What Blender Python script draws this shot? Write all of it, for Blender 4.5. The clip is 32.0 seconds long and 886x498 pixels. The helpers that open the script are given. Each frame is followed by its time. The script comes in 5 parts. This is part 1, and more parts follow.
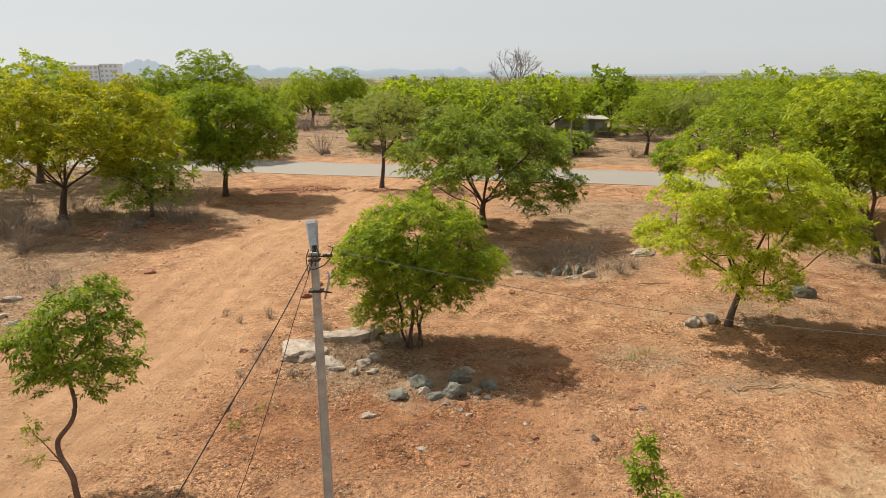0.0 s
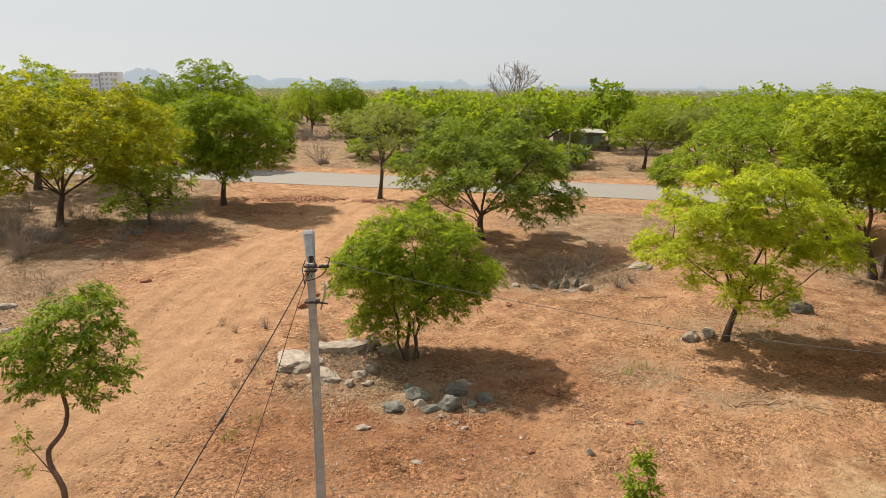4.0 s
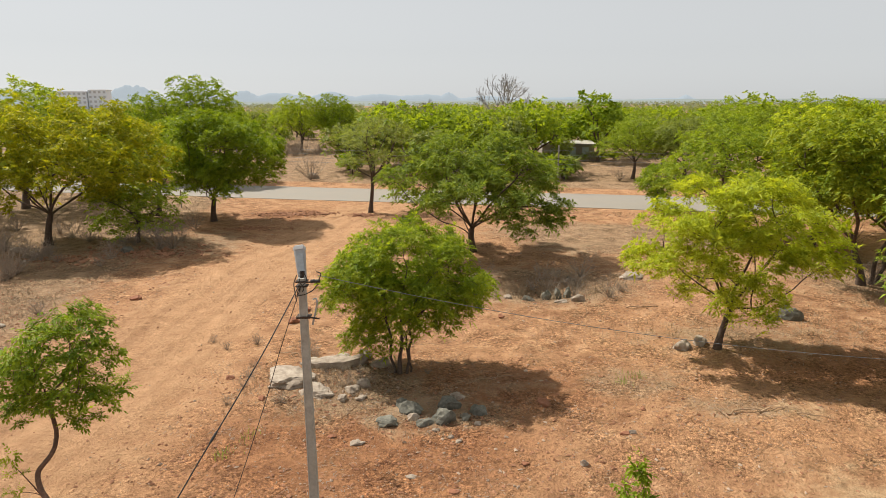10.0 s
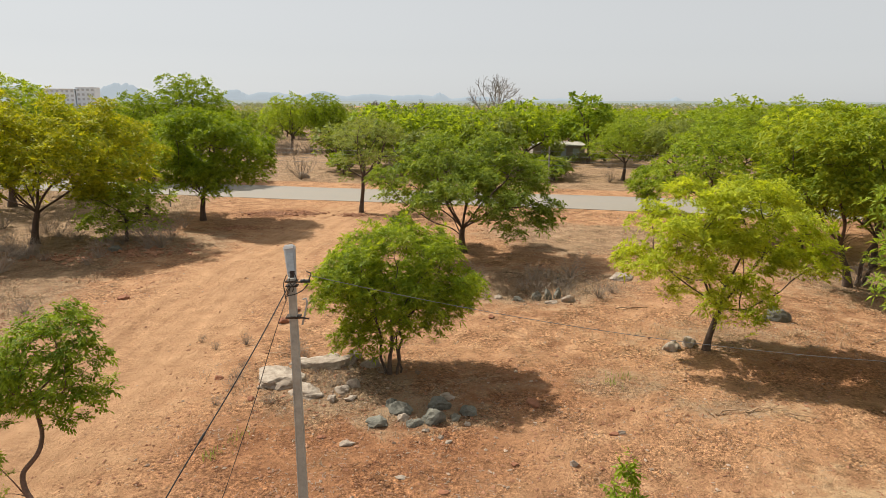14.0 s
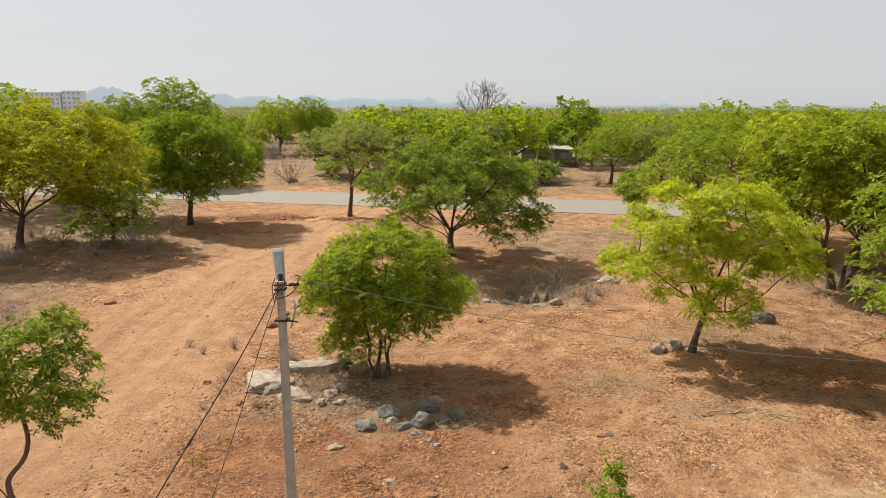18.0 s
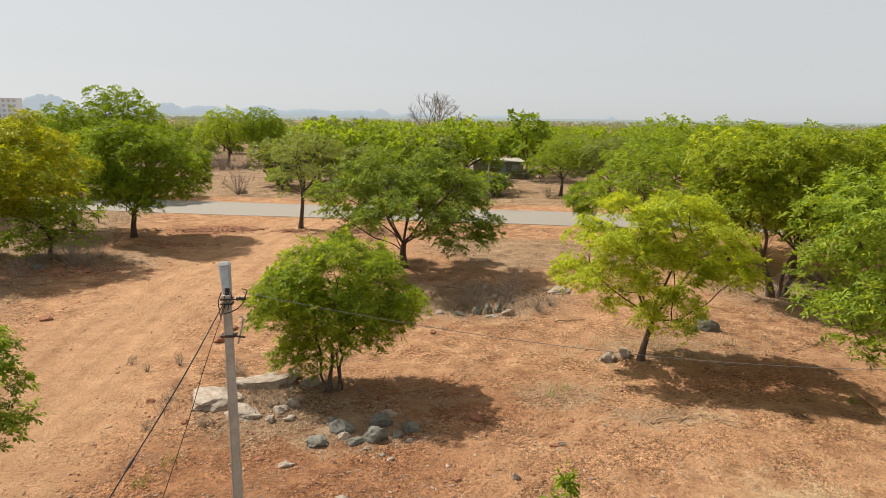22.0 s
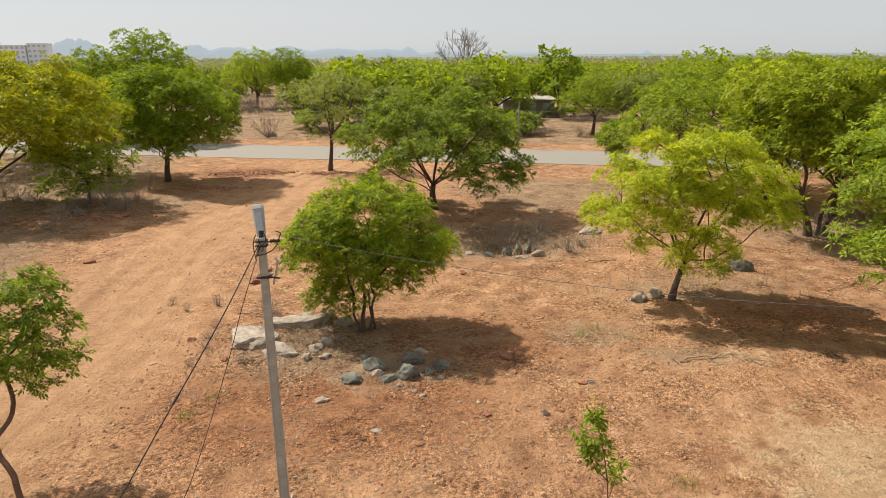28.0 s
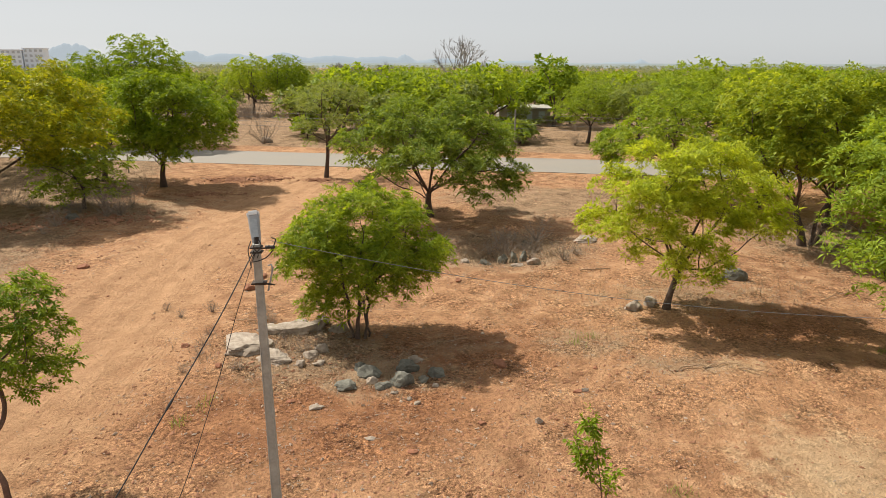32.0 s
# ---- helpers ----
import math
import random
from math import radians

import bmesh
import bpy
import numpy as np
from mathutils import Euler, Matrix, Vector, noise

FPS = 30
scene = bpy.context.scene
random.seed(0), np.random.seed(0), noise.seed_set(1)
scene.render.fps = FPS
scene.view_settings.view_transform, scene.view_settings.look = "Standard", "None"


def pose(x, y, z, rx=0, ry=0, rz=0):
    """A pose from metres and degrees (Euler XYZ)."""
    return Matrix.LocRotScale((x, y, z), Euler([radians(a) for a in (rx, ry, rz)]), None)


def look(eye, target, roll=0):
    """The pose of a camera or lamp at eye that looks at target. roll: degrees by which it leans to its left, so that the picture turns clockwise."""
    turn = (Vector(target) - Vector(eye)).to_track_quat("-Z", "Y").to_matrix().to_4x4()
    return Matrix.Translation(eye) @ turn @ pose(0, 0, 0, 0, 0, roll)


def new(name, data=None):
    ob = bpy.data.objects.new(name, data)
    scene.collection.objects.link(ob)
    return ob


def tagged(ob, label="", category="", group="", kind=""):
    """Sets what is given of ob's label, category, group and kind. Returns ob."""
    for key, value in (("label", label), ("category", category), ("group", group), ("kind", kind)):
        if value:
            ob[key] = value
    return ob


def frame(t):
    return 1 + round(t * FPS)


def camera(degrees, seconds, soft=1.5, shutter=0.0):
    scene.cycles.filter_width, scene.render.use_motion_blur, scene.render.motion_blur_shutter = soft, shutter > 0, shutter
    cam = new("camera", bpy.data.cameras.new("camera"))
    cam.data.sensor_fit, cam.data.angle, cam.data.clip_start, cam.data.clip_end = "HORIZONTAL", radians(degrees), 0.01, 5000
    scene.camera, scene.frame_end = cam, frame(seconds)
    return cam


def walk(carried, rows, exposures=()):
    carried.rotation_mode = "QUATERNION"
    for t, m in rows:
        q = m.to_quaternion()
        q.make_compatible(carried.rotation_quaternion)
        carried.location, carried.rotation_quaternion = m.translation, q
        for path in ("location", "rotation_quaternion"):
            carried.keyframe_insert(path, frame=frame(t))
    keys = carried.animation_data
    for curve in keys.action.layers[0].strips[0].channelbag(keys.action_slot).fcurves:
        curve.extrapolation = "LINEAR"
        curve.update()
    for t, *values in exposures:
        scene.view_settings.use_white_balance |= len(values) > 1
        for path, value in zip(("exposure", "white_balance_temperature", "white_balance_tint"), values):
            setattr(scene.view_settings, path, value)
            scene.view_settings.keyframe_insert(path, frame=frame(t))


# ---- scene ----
# ---- camera and its walk ----
ROWS = [
    (0.0, 0.000, 0.000, 8.000, 0.078, -15.223, -0.312),
    (0.5, -0.000, 0.012, 8.002, -0.020, -14.351, 0.079),
    (1.0, 0.003, 0.040, 7.995, -0.207, -14.394, 0.231),
    (1.5, -0.003, 0.022, 8.002, -0.579, -14.538, 0.140),
    (2.0, 0.009, 0.024, 7.995, -0.658, -13.976, 0.082),
    (2.5, 0.010, 0.011, 8.004, -0.874, -14.536, 0.594),
    (3.0, 0.005, 0.048, 7.991, 0.727, -15.227, -1.250),
    (3.5, 0.004, 0.033, 8.004, 0.009, -14.584, 0.241),
    (5.5, 0.002, 0.035, 7.999, -0.348, -13.924, 0.441),
    (6.0, 0.003, 0.007, 8.002, -0.273, -14.246, 0.579),
    (6.5, 0.001, -0.003, 8.011, -0.092, -14.517, 0.476),
    (7.0, 0.008, 0.025, 7.995, -0.153, -15.126, -0.157),
    (7.5, 0.006, 0.039, 7.998, -0.852, -14.422, -1.047),
    (8.0, 0.009, 0.028, 8.000, -0.697, -13.687, -0.235),
    (8.5, 0.003, 0.018, 8.006, -0.401, -13.496, -0.086),
    (9.0, 0.002, -0.012, 8.009, -0.234, -13.255, 0.260),
    (9.5, 0.006, 0.011, 8.005, -0.416, -13.382, 0.436),
    (10.0, 0.010, 0.016, 8.009, -0.938, -13.059, -0.326),
    (10.5, 0.009, 0.035, 8.001, -1.651, -13.528, 0.173),
    (11.0, 0.003, -0.001, 8.013, -0.920, -13.216, 0.406),
    (11.5, 0.005, 0.014, 8.000, -0.905, -13.469, 0.075),
    (12.0, 0.010, 0.021, 8.004, -0.782, -13.938, 0.474),
    (12.5, 0.006, 0.025, 7.991, -1.286, -14.302, 0.166),
    (13.0, 0.010, 0.031, 7.997, -2.285, -13.529, -0.110),
    (13.5, 0.008, 0.011, 8.000, -1.604, -13.355, 0.060),
    (14.0, 0.005, 0.034, 8.004, -1.819, -13.027, 0.122),
    (14.5, 0.001, 0.030, 8.001, -1.767, -12.784, 0.136),
    (15.0, 0.001, 0.022, 7.998, -1.783, -12.678, 0.045),
    (15.5, 0.006, 0.037, 8.000, -2.462, -12.497, -0.357),
    (17.5, 0.021, -0.040, 8.010, -2.341, -12.221, 0.327),
    (18.0, 0.018, -0.044, 8.009, -2.834, -12.676, 0.204),
    (18.5, 0.016, -0.058, 8.018, -3.050, -14.603, -1.285),
    (19.0, 0.005, -0.033, 8.010, -2.956, -13.620, -1.432),
    (19.5, 0.015, -0.034, 8.004, -1.844, -13.439, -0.973),
    (20.0, 0.025, -0.036, 8.004, -2.208, -13.571, -0.710),
    (20.5, 0.017, -0.020, 8.004, -1.937, -13.276, -0.759),
    (21.0, 0.018, -0.008, 8.007, -1.811, -14.093, -0.463),
    (21.5, 0.021, -0.026, 8.002, -2.432, -13.778, -0.388),
    (22.0, 0.041, 0.007, 8.008, -7.131, -11.613, 0.784),
    (22.5, 0.078, 0.005, 7.996, -15.765, -9.614, 2.178),
    (22.6, 0.077, 0.017, 7.990, -16.856, -10.396, 2.554),
    (22.7, 0.076, 0.030, 7.984, -16.936, -11.773, 1.540),
    (22.8, 0.076, 0.042, 7.978, -16.101, -13.885, 0.175),
    (22.9, 0.075, 0.055, 7.972, -14.502, -15.043, -0.689),
    (23.0, 0.074, 0.067, 7.966, -12.387, -15.544, -1.213),
    (23.2, 0.064, 0.058, 7.970, -7.649, -16.253, -2.226),
    (23.5, 0.048, 0.045, 7.976, 0.399, -16.318, -2.306),
    (24.0, 0.036, 0.011, 7.992, 2.381, -17.941, -2.226),
    (24.5, 0.031, -0.010, 8.006, -1.884, -17.078, 0.515),
    (25.0, 0.028, 0.002, 7.998, -3.672, -17.335, 0.651),
    (25.5, 0.023, 0.014, 7.999, -4.004, -17.373, 0.471),
    (27.5, 0.026, -0.026, 8.013, -4.412, -17.641, 0.245),
    (28.0, 0.031, -0.022, 8.012, -4.416, -16.881, -0.309),
    (28.5, 0.031, -0.025, 8.014, -4.888, -16.897, -0.531),
    (29.0, 0.030, -0.020, 8.007, -5.161, -16.663, -0.340),
    (29.5, 0.028, -0.030, 8.009, -4.869, -15.971, -0.173),
    (30.0, 0.029, -0.025, 8.016, -3.742, -16.298, -0.452),
    (30.5, 0.037, -0.038, 8.016, -3.650, -16.542, -0.803),
    (31.0, 0.039, -0.036, 8.025, -4.619, -16.504, -0.522),
    (31.5, 0.038, -0.022, 8.014, -5.037, -16.641, 0.129),
    (32.0, 0.035, -0.034, 8.017, -4.836, -16.212, 0.187),
]
cam = camera(69.5, 32.0, 0.5)


def held(x, y, z, yaw, pitch, roll):
    return pose(x, y, z, 90 + pitch, 0, yaw) @ pose(0, 0, 0, 0, 0, roll)


walk(cam, [(r[0], held(*r[1:])) for r in ROWS], [(0, 0.53), (32, 0.53)])

# ---- world and sun ----
SUN_ELEV, SUN_AZ = radians(49), radians(-49)      # azimuth clockwise from +y
world = bpy.data.worlds.new("hazy_sky")
scene.world = world
world.use_nodes = True
wt = world.node_tree
wt.nodes.clear()
sky = wt.nodes.new("ShaderNodeTexSky")
sky.sky_type, sky.sun_disc = "NISHITA", False
sky.sun_elevation, sky.sun_rotation = SUN_ELEV, SUN_AZ % (2 * math.pi)
sky.air_density, sky.dust_density, sky.ozone_density, sky.altitude = 1.0, 1.0, 1.0, 400
hsv = wt.nodes.new("ShaderNodeHueSaturation")
hsv.inputs["Saturation"].default_value = 0.18
bg = wt.nodes.new("ShaderNodeBackground")
bg.inputs["Strength"].default_value = 0.10
wo = wt.nodes.new("ShaderNodeOutputWorld")
wt.links.new(sky.outputs[0], hsv.inputs["Color"])
veil = wt.nodes.new("ShaderNodeMix")      # an even haze over the clear sky
veil.data_type = "RGBA"
veil.inputs[0].default_value = 0.8
veil.inputs[7].default_value = (4.08, 4.2, 4.27, 1)
wt.links.new(hsv.outputs[0], veil.inputs[6])
wt.links.new(veil.outputs[2], bg.inputs["Color"])
wt.links.new(bg.outputs[0], wo.inputs["Surface"])
sun_data = bpy.data.lights.new("sun", "SUN")
sun_data.energy, sun_data.angle, sun_data.color = 4.55, radians(0.9), (1.0, 0.95, 0.86)
sun = new("sun", sun_data)
sun_way = Vector((math.sin(SUN_AZ) * math.cos(SUN_ELEV), math.cos(SUN_AZ) * math.cos(SUN_ELEV), math.sin(SUN_ELEV)))
sun.matrix_world = look(sun_way * 60, (0, 0, 0))


# ---- materials ----
def material(name):
    m = bpy.data.materials.new(name)
    m.use_nodes = True
    return m, m.node_tree, m.node_tree.nodes["Principled BSDF"]


def node(nt, kind, **values):
    n = nt.nodes.new(kind)
    for k, v in values.items():
        n.inputs[k.replace("_", " ")].default_value = v
    return n


def ramp(nt, source, stops):
    r = nt.nodes.new("ShaderNodeValToRGB")
    while len(r.color_ramp.elements) < len(stops):
        r.color_ramp.elements.new(0.5)
    for e, (at, c) in zip(r.color_ramp.elements, stops):
        e.position, e.color = at, (*c, 1)
    nt.links.new(source, r.inputs[0])
    return r.outputs[0]


def blend(nt, fac, a, b, mode="MIX"):
    n = nt.nodes.new("ShaderNodeMix")
    n.data_type, n.blend_type = "RGBA", mode
    for sock, v in ((n.inputs[0], fac), (n.inputs[6], a), (n.inputs[7], b)):
        if hasattr(v, "is_linked"):
            nt.links.new(v, sock)
        elif isinstance(v, tuple):
            sock.default_value = (*v, 1)
        else:
            sock.default_value = v
    return n.outputs[2]


def math_node(nt, op, a, b=0.0):
    n = nt.nodes.new("ShaderNodeMath")
    n.operation = op
    for sock, v in zip(n.inputs, (a, b)):
        if hasattr(v, "is_linked"):
            nt.links.new(v, sock)
        else:
            sock.default_value = v
    return n.outputs[0]


def grain(nt, scale, detail=6.0, rough=0.6, coords="position"):
    n = node(nt, "ShaderNodeTexNoise", Scale=scale, Detail=detail, Roughness=rough)
    if coords == "position":
        g = nt.nodes.new("ShaderNodeNewGeometry")
        nt.links.new(g.outputs["Position"], n.inputs["Vector"])
    else:
        g = nt.nodes.new("ShaderNodeTexCoord")
        nt.links.new(g.outputs["Object"], n.inputs["Vector"])
    return n.outputs["Fac"]


def bump(nt, bsdf, height, strength, distance):
    b = node(nt, "ShaderNodeBump", Strength=strength, Distance=distance)
    nt.links.new(height, b.inputs["Height"])
    nt.links.new(b.outputs[0], bsdf.inputs["Normal"])


def leaf_material(name, dark, light, tip, through_light=0.40):
    m, nt, p = material(name)
    g = nt.nodes.new("ShaderNodeNewGeometry")
    c = ramp(nt, g.outputs["Random Per Island"], [(0.0, dark), (0.6, light), (1.0, tip)])
    c = blend(nt, 0.4, c, light)
    big = grain(nt, 1.1, 3.0)
    c = blend(nt, ramp(nt, big, [(0.38, (0.0, 0.0, 0.0)), (0.62, (0.45, 0.45, 0.45))]), c, tip)
    clump = grain(nt, 3.2, 2.0)
    c = blend(nt, ramp(nt, clump, [(0.40, (0.5, 0.5, 0.5)), (0.50, (0.0, 0.0, 0.0))]), c, dark)
    c = blend(nt, ramp(nt, clump, [(0.52, (0.0, 0.0, 0.0)), (0.64, (0.7, 0.7, 0.7))]), c, tip)
    nt.links.new(c, p.inputs["Base Color"])
    p.inputs["Roughness"].default_value = 0.55
    p.inputs["Specular IOR Level"].default_value = 0.14
    t = nt.nodes.new("ShaderNodeBsdfTranslucent")
    nt.links.new(blend(nt, 1.0, c, (1.35, 1.25, 0.5), "MULTIPLY"), t.inputs["Color"])
    mix = nt.nodes.new("ShaderNodeMixShader")
    mix.inputs[0].default_value = through_light
    nt.links.new(p.outputs[0], mix.inputs[1])
    nt.links.new(t.outputs[0], mix.inputs[2])
    nt.links.new(mix.outputs[0], nt.nodes["Material Output"].inputs["Surface"])
    return m


def plain_material(name, a, b, scale=8.0, rough=0.8, lump=0.4, metal=0.0, distance=0.01, coords="object"):
    m, nt, p = material(name)
    f = grain(nt, scale, 8.0, 0.65, coords)
    f2 = grain(nt, scale * 0.17, 3.0, 0.5, coords)
    c = blend(nt, ramp(nt, f2, [(0.35, (0.0, 0.0, 0.0)), (0.7, (0.6, 0.6, 0.6))]), ramp(nt, f, [(0.3, a), (0.7, b)]), a)
    nt.links.new(c, p.inputs["Base Color"])
    p.inputs["Roughness"].default_value, p.inputs["Metallic"].default_value = rough, metal
    if lump:
        bump(nt, p, f, lump, distance)
    return m


BARK = plain_material("bark", (0.05, 0.032, 0.022), (0.15, 0.10, 0.07), 14.0, 0.9, 0.8, 0.0, 0.03)
BARK_RED = plain_material("bark_reddish", (0.10, 0.05, 0.03), (0.22, 0.12, 0.075), 20.0, 0.85, 0.6)
DRY_STICK = plain_material("dry_stick", (0.24, 0.145, 0.08), (0.48, 0.33, 0.20), 14.0, 0.9, 0.4)
DEADWOOD = plain_material("dead_wood", (0.21, 0.185, 0.16), (0.36, 0.325, 0.285), 10.0, 0.9, 0.5)
LEAF_MID = leaf_material("leaf_mid_green", (0.080, 0.140, 0.012), (0.225, 0.310, 0.022), (0.37, 0.435, 0.037), 0.50)
LEAF_YOUNG = leaf_material("leaf_young_tree", (0.058, 0.112, 0.009), (0.165, 0.245, 0.016), (0.32, 0.405, 0.03), 0.40)
LEAF_DEEP = leaf_material("leaf_deep_green", (0.072, 0.122, 0.017), (0.178, 0.248, 0.033), (0.29, 0.355, 0.052))
LEAF_DARK = leaf_material("leaf_dark_green", (0.070, 0.132, 0.010), (0.185, 0.270, 0.016), (0.31, 0.385, 0.026))
LEAF_LIME = leaf_material("leaf_lime_green", (0.185, 0.245, 0.018), (0.385, 0.45, 0.032), (0.53, 0.565, 0.058), 0.50)
LEAF_YELLOW = leaf_material("leaf_yellowing", (0.12, 0.165, 0.010), (0.275, 0.312, 0.015), (0.48, 0.45, 0.021))
LEAF_OLIVE = leaf_material("leaf_olive_green", (0.085, 0.142, 0.012), (0.215, 0.285, 0.019), (0.37, 0.40, 0.031))
LEAF_GREY = leaf_material("leaf_grey_green", (0.11, 0.145, 0.035), (0.21, 0.26, 0.06), (0.30, 0.34, 0.09))
LEAF_FRESH = leaf_material("leaf_fresh_green", (0.098, 0.165, 0.016), (0.232, 0.315, 0.028), (0.362, 0.435, 0.046))
# distant woods: paler, greyer leaf with the haze painted into its colour
LEAF_FAR = leaf_material("leaf_hazed_far", (0.15, 0.18, 0.13), (0.21, 0.24, 0.18), (0.27, 0.29, 0.22))
ROCK_PALE = plain_material("rock_pale", (0.22, 0.16, 0.11), (0.49, 0.415, 0.33), 5.0, 0.9, 0.6, 0.0, 0.03)
ROCK_BLUE = plain_material("rock_blue_grey", (0.074, 0.069, 0.053), (0.235, 0.22, 0.172), 7.0, 0.9, 0.6, 0.0, 0.03)
ROCK_RED = plain_material("rock_red", (0.22, 0.08, 0.04), (0.36, 0.17, 0.09), 9.0, 0.95, 0.6, 0.0, 0.02)
CHIP_PALE = plain_material("stone_chip_pale", (0.30, 0.20, 0.13), (0.50, 0.38, 0.28), 3.0, 0.95, 0.3, 0.0, 0.01, "position")
CHIP_RED = plain_material("stone_chip_red", (0.24, 0.10, 0.05), (0.42, 0.22, 0.12), 3.0, 0.95, 0.3, 0.0, 0.01, "position")
CONCRETE = plain_material("pole_concrete", (0.27, 0.27, 0.24), (0.44, 0.44, 0.40), 9.0, 0.85, 0.4)
METAL = plain_material("galvanised_steel", (0.28, 0.29, 0.29), (0.45, 0.46, 0.46), 14.0, 0.45, 0.1, 0.6)
DARK_METAL = plain_material("rusty_iron", (0.03, 0.022, 0.018), (0.09, 0.055, 0.035), 25.0, 0.75, 0.4, 0.3)
LAMP_WHITE = plain_material("lamp_housing_paint", (0.50, 0.50, 0.49), (0.66, 0.66, 0.64), 5.0, 0.5, 0.1)
LAMP_GREY = plain_material("lamp_housing_grey", (0.26, 0.265, 0.265), (0.38, 0.385, 0.38), 6.0, 0.55, 0.1)
RUBBER = plain_material("cable_rubber", (0.012, 0.012, 0.013), (0.035, 0.033, 0.03), 12.0, 0.6, 0.1)
WIRE = plain_material("aluminium_wire", (0.12, 0.125, 0.125), (0.20, 0.205, 0.205), 12.0, 0.6, 0.1, 0.2)
STRAW = plain_material("dry_grass", (0.20, 0.14, 0.08), (0.42, 0.32, 0.20), 3.0, 0.9, 0.0, 0.0, 0.01, "position")
SCRUB = plain_material("dry_scrub", (0.20, 0.155, 0.115), (0.38, 0.30, 0.225), 2.0, 0.9, 0.0, 0.0, 0.01, "position")
SHED_WALL = plain_material("shed_wall", (0.30, 0.26, 0.22), (0.42, 0.37, 0.32), 1.5, 0.9, 0.2)
SHED_ROOF = plain_material("shed_roof_sheet", (0.30, 0.27, 0.23), (0.44, 0.40, 0.34), 1.0, 0.6, 0.1)
# far blocks: wall and window colours carry a pale blue painted haze
FAR_WALL = plain_material("far_white_wall", (0.72, 0.80, 0.88), (0.78, 0.85, 0.92), 0.1, 0.8, 0.0)
FAR_GLASS = plain_material("far_window", (0.42, 0.47, 0.52), (0.50, 0.55, 0.60), 0.1, 0.3, 0.0)
HILL = plain_material("far_hill", (0.05, 0.062, 0.07), (0.065, 0.078, 0.085), 0.004, 1.0, 0.0, 0.0, 0.01, "position")
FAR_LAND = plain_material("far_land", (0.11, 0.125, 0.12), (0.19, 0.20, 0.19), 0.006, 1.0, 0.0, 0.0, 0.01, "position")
# backdrop hills 4 km off; emission paints in the bright hazy air before them
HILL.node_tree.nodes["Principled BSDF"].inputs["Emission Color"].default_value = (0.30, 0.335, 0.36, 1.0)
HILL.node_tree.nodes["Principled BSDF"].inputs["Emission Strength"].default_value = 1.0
# the backdrop plain glows as well: its haze is painted as emission
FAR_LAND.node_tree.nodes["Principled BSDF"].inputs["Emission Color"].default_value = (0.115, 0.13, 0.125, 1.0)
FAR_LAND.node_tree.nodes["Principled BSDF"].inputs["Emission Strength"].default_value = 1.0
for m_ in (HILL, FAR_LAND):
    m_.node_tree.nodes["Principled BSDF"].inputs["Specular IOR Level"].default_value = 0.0


